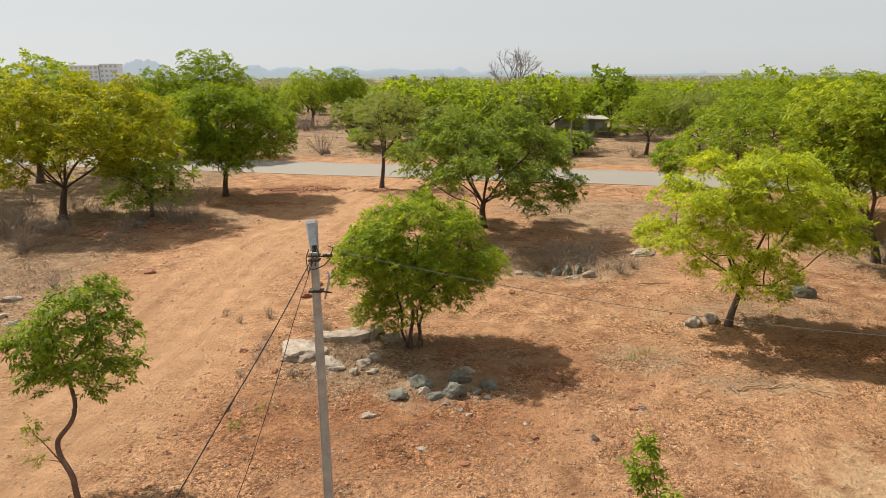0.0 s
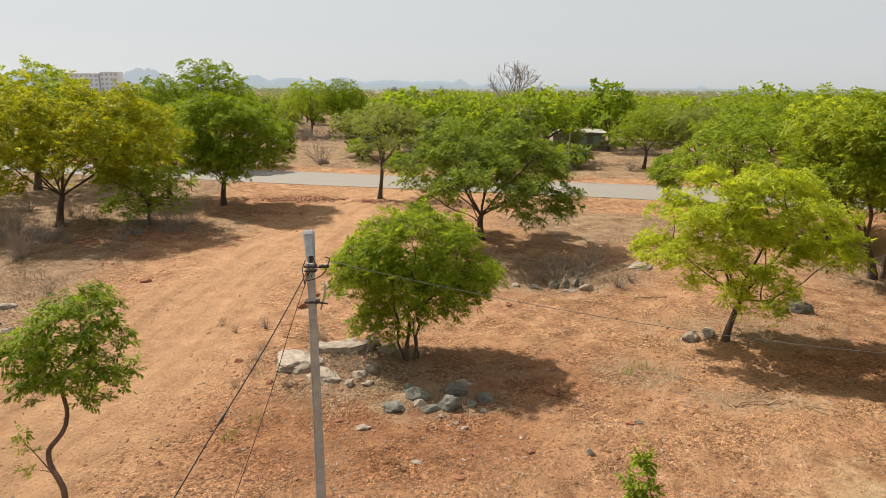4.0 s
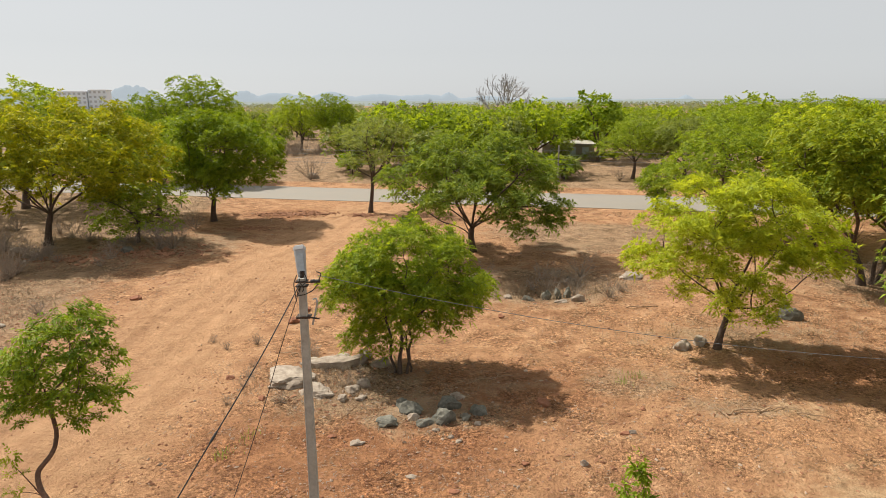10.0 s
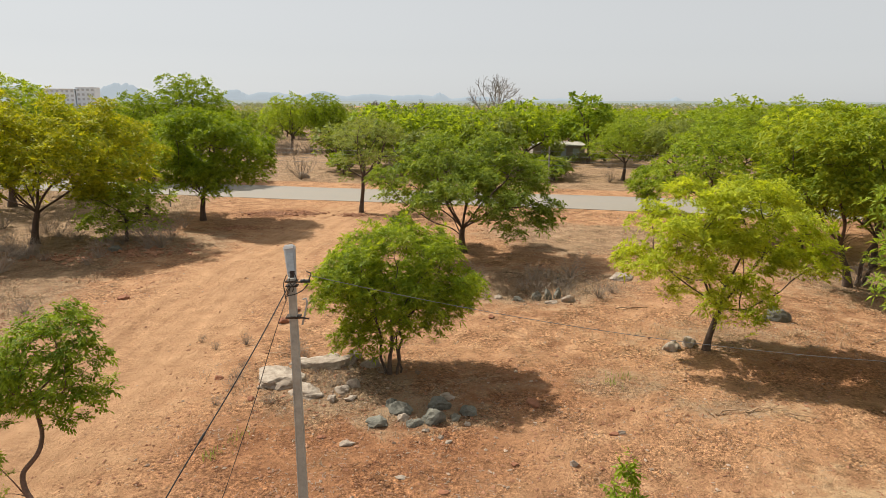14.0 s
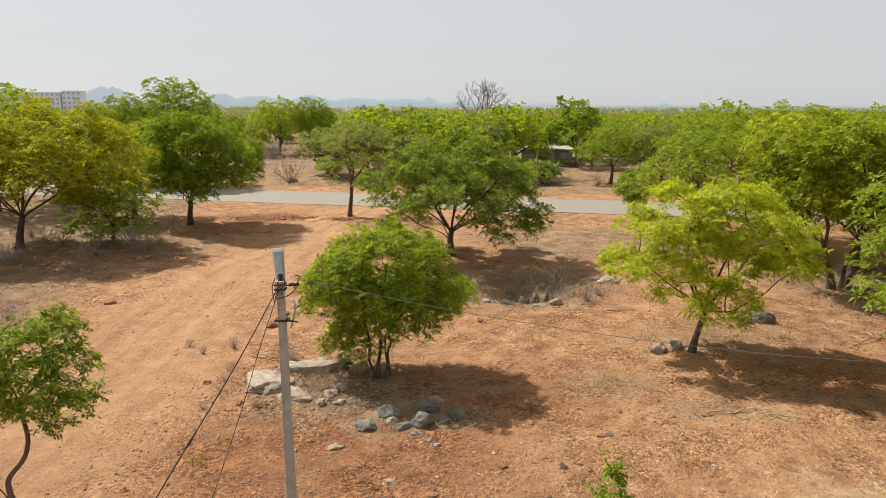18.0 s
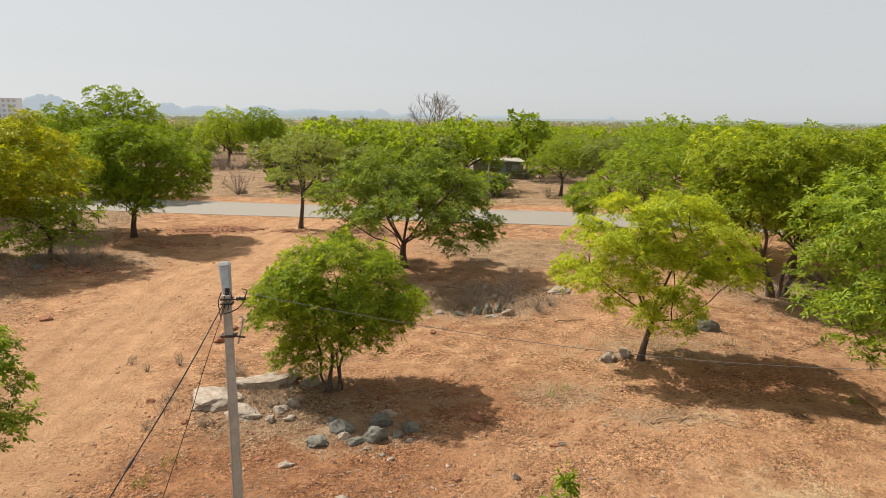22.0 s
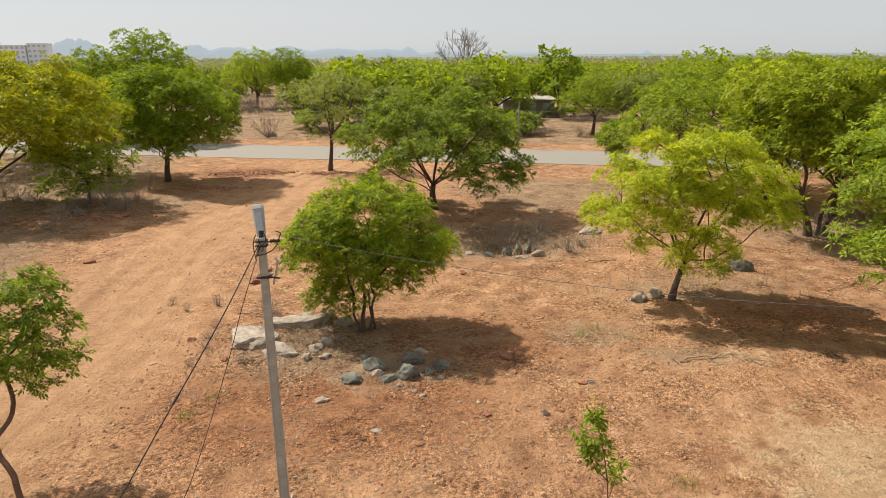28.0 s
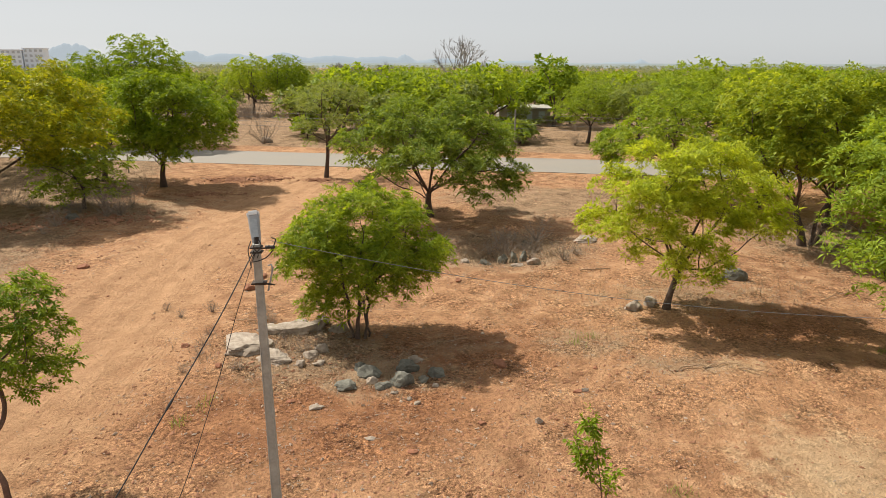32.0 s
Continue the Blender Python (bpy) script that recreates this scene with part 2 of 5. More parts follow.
def ground_material():
    m, nt, p = material("red_soil")

    def mask(name):
        a = nt.nodes.new("ShaderNodeAttribute")
        a.attribute_name = name
        return a.outputs["Fac"]
    fine, mid, big = grain(nt, 9.0, 10.0, 0.7), grain(nt, 1.3, 8.0, 0.62), grain(nt, 0.16, 5.0, 0.6)
    soil = ramp(nt, mid, [(0.33, (0.25, 0.121, 0.060)), (0.51, (0.405, 0.217, 0.110)), (0.66, (0.55, 0.328, 0.18))])
    soil = blend(nt, ramp(nt, big, [(0.38, (0.0, 0.0, 0.0)), (0.62, (0.7, 0.7, 0.7))]), soil, (0.50, 0.275, 0.143))
    trod = ramp(nt, mid, [(0.3, (0.382, 0.208, 0.106)), (0.7, (0.505, 0.297, 0.159))])
    straw = ramp(nt, mid, [(0.3, (0.22, 0.136, 0.076)), (0.7, (0.43, 0.285, 0.168))])
    sand = ramp(nt, mid, [(0.3, (0.43, 0.262, 0.140)), (0.7, (0.54, 0.372, 0.215))])
    rubble = ramp(nt, mid, [(0.3, (0.235, 0.104, 0.048)), (0.7, (0.43, 0.212, 0.102))])
    ragged = math_node(nt, "MULTIPLY", math_node(nt, "SUBTRACT", mid, 0.5), 1.6)

    def soft(name):
        n = nt.nodes.new("ShaderNodeMapRange")
        n.interpolation_type = "SMOOTHSTEP"
        n.inputs["From Min"].default_value, n.inputs["From Max"].default_value = 0.25, 0.75
        nt.links.new(math_node(nt, "ADD", mask(name), math_node(nt, "MULTIPLY", ragged, 0.8)), n.inputs[0])
        return math_node(nt, "MULTIPLY", n.outputs[0], math_node(nt, "MINIMUM", math_node(nt, "MULTIPLY", mask(name), 6.0), 1.0))
    c = blend(nt, soft("rubble"), soil, rubble)
    lane = nt.nodes.new("ShaderNodeCombineXYZ")
    nt.links.new(math_node(nt, "MULTIPLY", mask("lane"), 1.7), lane.inputs[0])
    nt.links.new(math_node(nt, "MULTIPLY", mask("run"), 0.16), lane.inputs[1])
    worn = node(nt, "ShaderNodeTexNoise", Scale=1.0, Detail=5.0, Roughness=0.6)
    nt.links.new(lane.outputs[0], worn.inputs["Vector"])
    trod = blend(nt, 1.0, trod, ramp(nt, worn.outputs["Fac"], [(0.34, (0.80, 0.77, 0.75)), (0.47, (0.96, 0.96, 0.96)), (0.64, (1.07, 1.07, 1.07))]), "MULTIPLY")
    c = blend(nt, soft("track"), c, trod)
    c = blend(nt, soft("straw"), c, straw)
    c = blend(nt, soft("sand"), c, sand)
    speck = ramp(nt, fine, [(0.40, (0.52, 0.49, 0.46)), (0.5, (1.0, 1.0, 1.0)), (0.60, (1.30, 1.28, 1.26))])
    patch = ramp(nt, grain(nt, 0.55, 5.0, 0.6), [(0.40, (0.12, 0.12, 0.12)), (0.60, (1.0, 1.0, 1.0))])
    patch = math_node(nt, "MULTIPLY", patch, math_node(nt, "SUBTRACT", 1.0, math_node(nt, "MAXIMUM", math_node(nt, "MULTIPLY", mask("track"), 0.55), math_node(nt, "MULTIPLY", mask("sand"), 0.7))))
    c = blend(nt, math_node(nt, "MULTIPLY", patch, 0.85), c, blend(nt, 1.0, c, speck, "MULTIPLY"))
    grit = ramp(nt, grain(nt, 30.0, 4.0, 0.7), [(0.42, (0.58, 0.55, 0.53)), (0.51, (1.0, 1.0, 1.0)), (0.59, (1.32, 1.30, 1.28))])
    c = blend(nt, math_node(nt, "MULTIPLY", patch, 0.8), c, blend(nt, 1.0, c, grit, "MULTIPLY"))
    v = node(nt, "ShaderNodeTexVoronoi", Scale=7.0)
    g = nt.nodes.new("ShaderNodeNewGeometry")
    nt.links.new(g.outputs["Position"], v.inputs["Vector"])
    chips = math_node(nt, "LESS_THAN", v.outputs["Distance"], 0.13)
    c = blend(nt, math_node(nt, "MULTIPLY", chips, 0.3), c, (0.62, 0.38, 0.21))
    # gravel: small lumps, each of its own tone, thick in some patches and thin on the worn lane
    loose = math_node(nt, "MULTIPLY", patch, math_node(nt, "SUBTRACT", 1.0, math_node(nt, "MULTIPLY", mask("track"), 0.8)))
    lumps = 0.0
    for size, amount in ((11.0, 0.75), (24.0, 0.6)):
        cell = node(nt, "ShaderNodeTexVoronoi", Scale=size)
        nt.links.new(g.outputs["Position"], cell.inputs["Vector"])
        tone = nt.nodes.new("ShaderNodeSeparateColor")
        nt.links.new(cell.outputs["Color"], tone.inputs[0])
        shade = ramp(nt, tone.outputs[0], [(0.0, (0.50, 0.46, 0.44)), (0.45, (1.0, 1.0, 1.0)), (0.8, (1.08, 1.08, 1.06)), (1.0, (1.36, 1.35, 1.33))])
        c = blend(nt, math_node(nt, "MULTIPLY", loose, amount), c, blend(nt, 1.0, c, shade, "MULTIPLY"))
        lumps = math_node(nt, "ADD", lumps, math_node(nt, "MULTIPLY", math_node(nt, "SUBTRACT", 1.0, cell.outputs["Distance"]), 0.35))
    # brown leaf litter blown together in ragged drifts
    drift = ramp(nt, grain(nt, 0.75, 7.0, 0.72), [(0.53, (0.0, 0.0, 0.0)), (0.62, (0.75, 0.75, 0.75))])
    away = math_node(nt, "SUBTRACT", 1.0, math_node(nt, "MINIMUM", math_node(nt, "MULTIPLY", mask("track"), 1.6), 1.0))
    c = blend(nt, math_node(nt, "MULTIPLY", drift, away), c, blend(nt, 1.0, c, ramp(nt, fine, [(0.40, (0.40, 0.42, 0.42)), (0.56, (0.88, 0.92, 0.90))]), "MULTIPLY"))
    nt.links.new(c, p.inputs["Base Color"])
    p.inputs["Roughness"].default_value = 0.95
    p.inputs["Specular IOR Level"].default_value = 0.15
    bump(nt, p, math_node(nt, "ADD", math_node(nt, "ADD", fine, math_node(nt, "MULTIPLY", lumps, loose)), math_node(nt, "MULTIPLY", mid, 1.5)), 1.0, 0.12)
    return m


def road_material():
    m, nt, p = material("dusty_asphalt")
    f, b = grain(nt, 12.0, 8.0, 0.7), grain(nt, 0.5, 4.0, 0.6)
    c = blend(nt, b, ramp(nt, f, [(0.3, (0.185, 0.170, 0.146)), (0.7, (0.265, 0.247, 0.212))]), (0.265, 0.222, 0.172))
    nt.links.new(c, p.inputs["Base Color"])
    p.inputs["Roughness"].default_value = 0.9
    bump(nt, p, f, 0.3, 0.01)
    return m


SOIL, ASPHALT = ground_material(), road_material()


# ---- mesh helpers ----
def raw_mesh(name, verts, faces, mat, smooth=False):
    verts, faces = np.asarray(verts, np.float32), np.asarray(faces, np.int32)
    n, k = faces.shape
    me = bpy.data.meshes.new(name)
    me.vertices.add(len(verts))
    me.vertices.foreach_set("co", verts.ravel())
    me.loops.add(n * k)
    me.loops.foreach_set("vertex_index", faces.ravel())
    me.polygons.add(n)
    me.polygons.foreach_set("loop_start", np.arange(0, n * k, k, dtype=np.int32))
    me.polygons.foreach_set("use_smooth", np.full(n, smooth))
    me.materials.append(mat)
    me.update(calc_edges=True)
    return me


def bm_mesh(name, bm, mat, smooth=False):
    me = bpy.data.meshes.new(name)
    for f in bm.faces:
        f.smooth = smooth
    bm.to_mesh(me)
    bm.free()
    me.materials.append(mat)
    return me


def part(name, me, parent, label=""):
    ob = new(name, me)
    ob.parent = parent
    return tagged(ob, label) if label else ob


def thing(name, at, label, category, group="", rz=0.0, kind=""):
    ob = new(name)
    ob.empty_display_size = 0.2
    ob.matrix_basis = pose(*at, 0, 0, rz)
    return tagged(ob, label, category, group, kind)


def tube(points, radii, sides=7):
    """A tapered tube of quads along points."""
    pts = np.asarray(points, float)
    way = np.gradient(pts, axis=0)
    way /= np.linalg.norm(way, axis=1)[:, None] + 1e-9
    ref = np.where(np.abs(way[:, 2:3]) > 0.9, [[1.0, 0, 0]], [[0, 0, 1.0]])
    a = np.cross(way, ref)
    a /= np.linalg.norm(a, axis=1)[:, None] + 1e-9
    b = np.cross(way, a)
    ang = np.arange(sides) * 2 * math.pi / sides
    ring = pts[:, None] + np.asarray(radii, float)[:, None, None] * (np.cos(ang)[:, None] * a[:, None] + np.sin(ang)[:, None] * b[:, None])
    i, j = np.arange(len(pts) - 1)[:, None] * sides, np.arange(sides)
    f = np.stack([i + j, i + (j + 1) % sides, i + sides + (j + 1) % sides, i + sides + j], -1).reshape(-1, 4)
    return ring.reshape(-1, 3), f


def joined(pieces):
    vs, fs, n = [], [], 0
    for v, f in pieces:
        vs.append(v)
        fs.append(f + n)
        n += len(v)
    return np.concatenate(vs), np.concatenate(fs)


def curve_between(a, b, rise, n=6, wob=0.0, rng=None):
    s = np.linspace(0, 1, n)[:, None]
    p = np.asarray(a) * (1 - s) + np.asarray(b) * s
    p[:, 2] += rise * np.sin(np.pi * s[:, 0])
    if wob and rng is not None:
        p[1:-1] += rng.normal(0, wob, (n - 2, 3))
    return p


def value_noise(x, y, cell, seed):
    x, y = np.asarray(x) / cell, np.asarray(y) / cell
    ix, iy = np.floor(x).astype(np.int64), np.floor(y).astype(np.int64)
    fx, fy = x - ix, y - iy
    fx, fy = fx * fx * (3 - 2 * fx), fy * fy * (3 - 2 * fy)

    def h(a, b):
        v = (a * 374761393 + b * 668265263 + seed * 1442695041) & 0x7FFFFFFF
        v = ((v ^ (v >> 13)) * 1274126177) & 0x7FFFFFFF
        return ((v ^ (v >> 16)) & 0xFFFF) / 65535.0
    return (h(ix, iy) * (1 - fx) + h(ix + 1, iy) * fx) * (1 - fy) + (h(ix, iy + 1) * (1 - fx) + h(ix + 1, iy + 1) * fx) * fy


# ---- ground ----
ROAD_A, ROAD_B, ROAD_W = (0.0, 54.6), -0.245, 7.4      # centre line y = 54.6 - 0.245 x
TRACK = [(-3.2, 50.5), (-5.9, 45.0), (-7.6, 36.8), (-8.9, 30.5), (-9.2, 24.0), (-9.2, 18.0), (-9.6, 13.0), (-10.2, 6.0), (-10.5, -4.0)]


def road_off(x, y):
    return (y - (ROAD_A[1] + ROAD_B * x)) / math.hypot(1, ROAD_B)


def track_off(x, y):
    best = np.full(np.shape(x), 1e9)
    side = np.zeros(np.shape(x))
    for (ax, ay), (bx, by) in zip(TRACK[:-1], TRACK[1:]):
        dx, dy = bx - ax, by - ay
        s = np.clip(((x - ax) * dx + (y - ay) * dy) / (dx * dx + dy * dy), 0, 1)
        ex, ey = x - ax - s * dx, y - ay - s * dy
        d = np.hypot(ex, ey)
        side = np.where(d < best, np.sign(ex * dy - ey * dx), side)
        best = np.minimum(best, d)
    return best * side


def bell(x, y, cx, cy, rx, ry):
    return np.exp(-(((x - cx) / rx) ** 2 + ((y - cy) / ry) ** 2))


def height(x, y):
    """Ground height; works on numbers and arrays."""
    x, y = np.asarray(x, float), np.asarray(y, float)
    near = np.exp(-((np.hypot(x, y - 20) / 90.0) ** 2))
    z = near * (0.16 * (value_noise(x, y, 5.5, 1) - 0.5) + 0.07 * (value_noise(x, y, 1.1, 2) - 0.5) + 0.035 * (value_noise(x, y, 0.45, 3) - 0.5))
    t = track_off(x, y)
    on = np.clip(1.25 - np.abs(t) / 2.6, 0, 1) * (y < 49)
    z = z * (1 - 0.6 * on) - 0.06 * on - 0.05 * near * np.exp(-((np.abs(t + 0.3 * (value_noise(x, y, 2.5, 8) - 0.5)) - 0.85) / 0.22) ** 2) * (y < 49)
    r = np.abs(road_off(x, y))
    z = np.where(r < 6.5, z * np.clip((r - 3.6) / 2.9, 0, 1), z)
    z = z - 0.02 * (r < 3.9)
    z = z + 0.38 * np.exp(-((road_off(x, y) - 6.0) / 1.1) ** 2) * value_noise(x, y, 3.0, 5) * near
    z = z - 0.45 * bell(x, y, 4.6, 27.2, 3.2, 1.6) + 0.12 * bell(x, y, -2.6, 17.4, 3.0, 2.2) + 0.10 * bell(x, y, 9.6, 15.3, 1.2, 0.6)
    return z


def axis(lo, hi, step, reach):
    out, d, s = [], 0.0, step
    while d < reach:
        s *= 1.13
        d += s
        out.append(d)
    out = np.array(out)
    core = np.arange(lo, hi + step / 2, step)
    return np.concatenate([core[0] - out[::-1], core, core[-1] + out])


def build_ground():
    xs, ys = axis(-32, 30, 0.28, 4700), axis(6, 62, 0.28, 4700)
    X, Y = np.meshgrid(xs, ys)
    Z = height(X, Y)
    nx, ny = len(xs), len(ys)
    i = (np.arange(ny - 1)[:, None] * nx + np.arange(nx - 1)).ravel()
    me = raw_mesh("ground", np.stack([X, Y, Z], -1).reshape(-1, 3), np.stack([i, i + 1, i + nx + 1, i + nx], 1), SOIL, True)
    x, y = X.ravel(), Y.ravel()
    t, r = track_off(x, y), road_off(x, y)
    n = value_noise(x, y, 4.0, 21)
    masks = {
        "lane": t, "run": y,
        "track": np.clip(1.35 - np.abs(t) / 3.2, 0, 1) * (y < 51),
        "straw": np.clip(np.maximum.reduce([
            1.1 / (1 + np.exp(np.clip((x + 14.5 + 0.10 * (y - 20)) / 1.2, -30, 30))) * (y > 16) * (r < -3.5),
            np.clip((r - 6.0) / 2.5, 0, 1) * (0.85 + 0.4 * n),
            1.1 * bell(x, y, 5.0, 27.5, 4.5, 3.2), 0.9 * bell(x, y, -14.5, 36.5, 4.5, 4.0),
            1.0 * bell(x, y, -2.4, 17.0, 2.6, 2.2), 0.9 * bell(x, y, -0.3, 15.6, 2.4, 1.3), 0.6 * bell(x, y, 10.5, 20.6, 4.8, 2.4), 0.7 * bell(x, y, 8.4, 15.6, 2.2, 0.8), 0.5 * bell(x, y, 1.5, 17.2, 2.6, 1.5), 0.62 * bell(x, y, 5.8, 17.3, 2.6, 1.5),
            1.0 * bell(x, y, 12.0, 37.0, 9.0, 5.0) * n * 1.7, 0.8 * bell(x, y, 20.0, 28.0, 5.0, 6.0)]), 0, 1),
        "sand": np.clip(np.maximum(1.3 * bell(x, y, 9.4, 9.6, 2.2, 2.6), 0.75 * bell(x, y, 9.5, 15.3, 1.0, 0.5)), 0, 1),
        "rubble": np.clip(np.maximum.reduce([1.1 * bell(x, y, -1.8, 13.8, 4.6, 2.6), 0.9 * bell(x, y, 2.0, 17.0, 4.0, 2.2), 0.9 * bell(x, y, -9.5, 46.0, 5.0, 2.5), 0.8 * bell(x, y, 12.5, 18.0, 4.0, 2.2)]), 0, 1),
    }
    for name, v in masks.items():
        a = me.attributes.new(name, "FLOAT", "POINT")
        a.data.foreach_set("value", v.astype(np.float32))
    tagged(new("ground", me), "bare red-orange soil with a worn track and dry straw", "ground", kind="structure")


def build_road():
    xs = np.arange(-420, 421, 2.0)
    rows, k = [], 1 / math.hypot(1, ROAD_B)
    for off, z in ((-ROAD_W / 2, -0.08), (-ROAD_W / 2, 0.012), (-ROAD_W / 4, 0.03), (0, 0.04), (ROAD_W / 4, 0.03), (ROAD_W / 2, 0.012), (ROAD_W / 2, -0.08)):
        wob = 0.7 * (value_noise(xs, xs * 0 + off, 2.6, 31) - 0.5) if abs(off) > 3 else 0
        o = off + wob
        rows.append(np.stack([xs - ROAD_B * k * o * 0 + (-ROAD_B) * k * 0, ROAD_A[1] + ROAD_B * xs + o / k, np.full_like(xs, z)], -1))
    v = np.stack(rows, 1)
    n, m = v.shape[:2]
    i = (np.arange(n - 1)[:, None] * m + np.arange(m - 1)).ravel()
    me = raw_mesh("road", v.reshape(-1, 3), np.stack([i, i + m, i + m + 1, i + 1], 1), ASPHALT, False)
    tagged(new("road", me), "dusty grey asphalt road with ragged earth edges", "road", kind="structure")


build_ground()
build_road()


# ---- trees ----
def leaflet(p, d, up, length, width):
    """A pointed leaflet of one quad, folded down at its tip."""
    side = np.cross(d, up)
    side /= np.linalg.norm(side) + 1e-9
    return [p, p + d * length * 0.42 + side * width, p + d * length + np.array([0, 0, -0.22 * length]), p + d * length * 0.42 - side * width]


def tuft(rng, leaves, pairs, length, l_len, l_wid, droop):
    """A whorl of feathered leaves at a twig's end, arching out and down."""
    vs = []
    for k in range(leaves):
        az = 2 * math.pi * (k + rng.uniform(-0.4, 0.4)) / leaves
        el = rng.uniform(0.0, 1.0)
        d = np.array([math.cos(az) * math.cos(el), math.sin(az) * math.cos(el), math.sin(el)])
        p = d * 0.12 * length
        L = length * rng.uniform(0.7, 1.2)
        for j in range(pairs + 1):
            d = d + np.array([0, 0, -droop * rng.uniform(0.7, 1.3)])
            d /= np.linalg.norm(d)
            p = p + d * L / (pairs + 1)
            up = np.array([0, 0, 1.0]) + rng.normal(0, 0.3, 3)
            side = np.cross(d, up)
            side /= np.linalg.norm(side)
            if j == pairs:
                vs += leaflet(p, d, up, l_len, l_wid)
            else:
                for s in (1, -1):
                    w = 0.6 * d + s * side * 0.8 + np.array([0, 0, -0.22])
                    vs += leaflet(p, w / np.linalg.norm(w), up + rng.normal(0, 0.3, 3), l_len * rng.uniform(0.8, 1.15), l_wid)
    return np.array(vs)


def feather_tuft(rng, leaves, length, width, droop):
    """A whorl seen from farther off: each feathered leaf is one arching blade."""
    vs = []
    for k in range(leaves):
        az = 2 * math.pi * (k + rng.uniform(-0.4, 0.4)) / leaves
        el = rng.uniform(-0.1, 1.05)
        d = np.array([math.cos(az) * math.cos(el), math.sin(az) * math.cos(el), math.sin(el)])
        p, L = d * 0.06, length * rng.uniform(0.7, 1.25)
        up = np.array([0, 0, 1.0]) + rng.normal(0, 0.45, 3)
        side = np.cross(d, up)
        side *= width * rng.uniform(0.75, 1.25) / np.linalg.norm(side)
        tip = p + d * L + np.array([0, 0, -droop * L])
        vs += [p, p + d * L * 0.5 + side, tip, p + d * L * 0.5 - side]
    return np.array(vs)


LODS = {}
for lod, spec in {5: (5, 1, 0.14, 0.13, 0.032, 0.1), 6: (7, 3, 0.40, 0.20, 0.050, 0.10)}.items():
    r_ = np.random.default_rng(50 + lod)
    LODS[lod] = [tuft(r_, *spec) for _ in range(6)]
for lod, spec in {0: (13, 0.37, 0.042, 0.34), 1: (12, 0.37, 0.050, 0.34), 2: (9, 0.50, 0.085, 0.3), 3: (6, 0.75, 0.18, 0.25), 4: (5, 1.5, 0.45, 0.2)}.items():
    r_ = np.random.default_rng(50 + lod)
    LODS[lod] = [feather_tuft(r_, *spec) for _ in range(6)]


def foliage(rng, points, lod, scale=1.0, out_way=None):
    """Tufts of leaflets at points, as quads; out_way: the way each one leans from its crown."""
    out = []
    if out_way is None:
        out_way = np.zeros((len(points), 2))
    kind = rng.integers(0, 6, len(points))
    for k in range(6):
        pts, ow = points[kind == k], out_way[kind == k]
        if not len(pts):
            continue
        t = LODS[lod][k]
        a, s = rng.uniform(0, 2 * math.pi, len(pts)), scale * rng.uniform(0.7, 1.25, len(pts))
        tx, ty = rng.normal(0, 0.3, (2, len(pts))) - 0.3 * ow.T
        x = t[None, :, 0] * np.cos(a)[:, None] - t[None, :, 1] * np.sin(a)[:, None]
        y = t[None, :, 0] * np.sin(a)[:, None] + t[None, :, 1] * np.cos(a)[:, None]
        z = t[None, :, 2] + tx[:, None] * x + ty[:, None] * y
        out.append((np.stack([x, y, z], -1) * s[:, None, None] + pts[:, None]).reshape(-1, 3))
    v = np.concatenate(out)
    return v, np.arange(len(v)).reshape(-1, 4)


def auto_lobes(rng, centre, a, b, c, n, size=0.42):
    """Uneven crown: lobes spread through an ellipsoid."""
    out = []
    for k in range(n):
        az = 2 * math.pi * (k * 0.382 + rng.uniform(-0.05, 0.05))
        el = math.asin(min(1, max(-0.75, -0.7 + 1.65 * (k + 0.5) / n)))
        q = rng.uniform(0.5, 0.74)
        s = size * rng.uniform(0.75, 1.25)
        out.append((centre[0] + a * q * math.cos(az) * math.cos(el), centre[1] + b * q * math.sin(az) * math.cos(el), centre[2] + c * q * math.sin(el), (a + b) / 2 * s, c * s * 1.05))
    return out


def from_front(flat, depth, seed, back=0.0):
    """Lobes (x, z, r) of a crown's face, given a body behind and before it."""
    rng = np.random.default_rng(seed)
    xs = np.array([l[0] for l in flat])
    mid, half = (xs.max() + xs.min()) / 2, (xs.max() - xs.min()) / 2 + 0.4
    out = []
    for x, z, r in flat:
        r = max(0.8 * r, r - 0.12)
        room = depth * math.sqrt(max(0.04, 1 - ((x - mid) / half) ** 2))
        for y in ((-0.62 * room, 0.55 * room) if room > 0.8 * r else (rng.uniform(-0.3, 0.3) * room,)):
            out.append((x, y + back + rng.normal(0, 0.15 * r), z + rng.normal(0, 0.06 * r), r * rng.uniform(0.88, 1.08), r * rng.uniform(0.72, 0.95)))
    return out


def dome(seed, cx, a, b, zb, c, n, r, low=-0.35):
    """Lobes over a broad rounded crown that hangs low at its rim."""
    rng = np.random.default_rng(seed)
    out = []
    for k in range(n):
        az = 2 * math.pi * (k * 0.381966 + rng.uniform(-0.06, 0.06))
        u = low + (0.97 - low) * (k + 0.5) / n
        w = math.sqrt(1 - u * u)
        q = rng.uniform(0.62, 0.86) if k % 4 else rng.uniform(0.25, 0.5)
        s = r * rng.uniform(0.75, 1.2)
        out.append((cx + a * q * w * math.cos(az), b * q * w * math.sin(az), zb + c * q * u, s, s * rng.uniform(0.65, 0.85)))
    return out


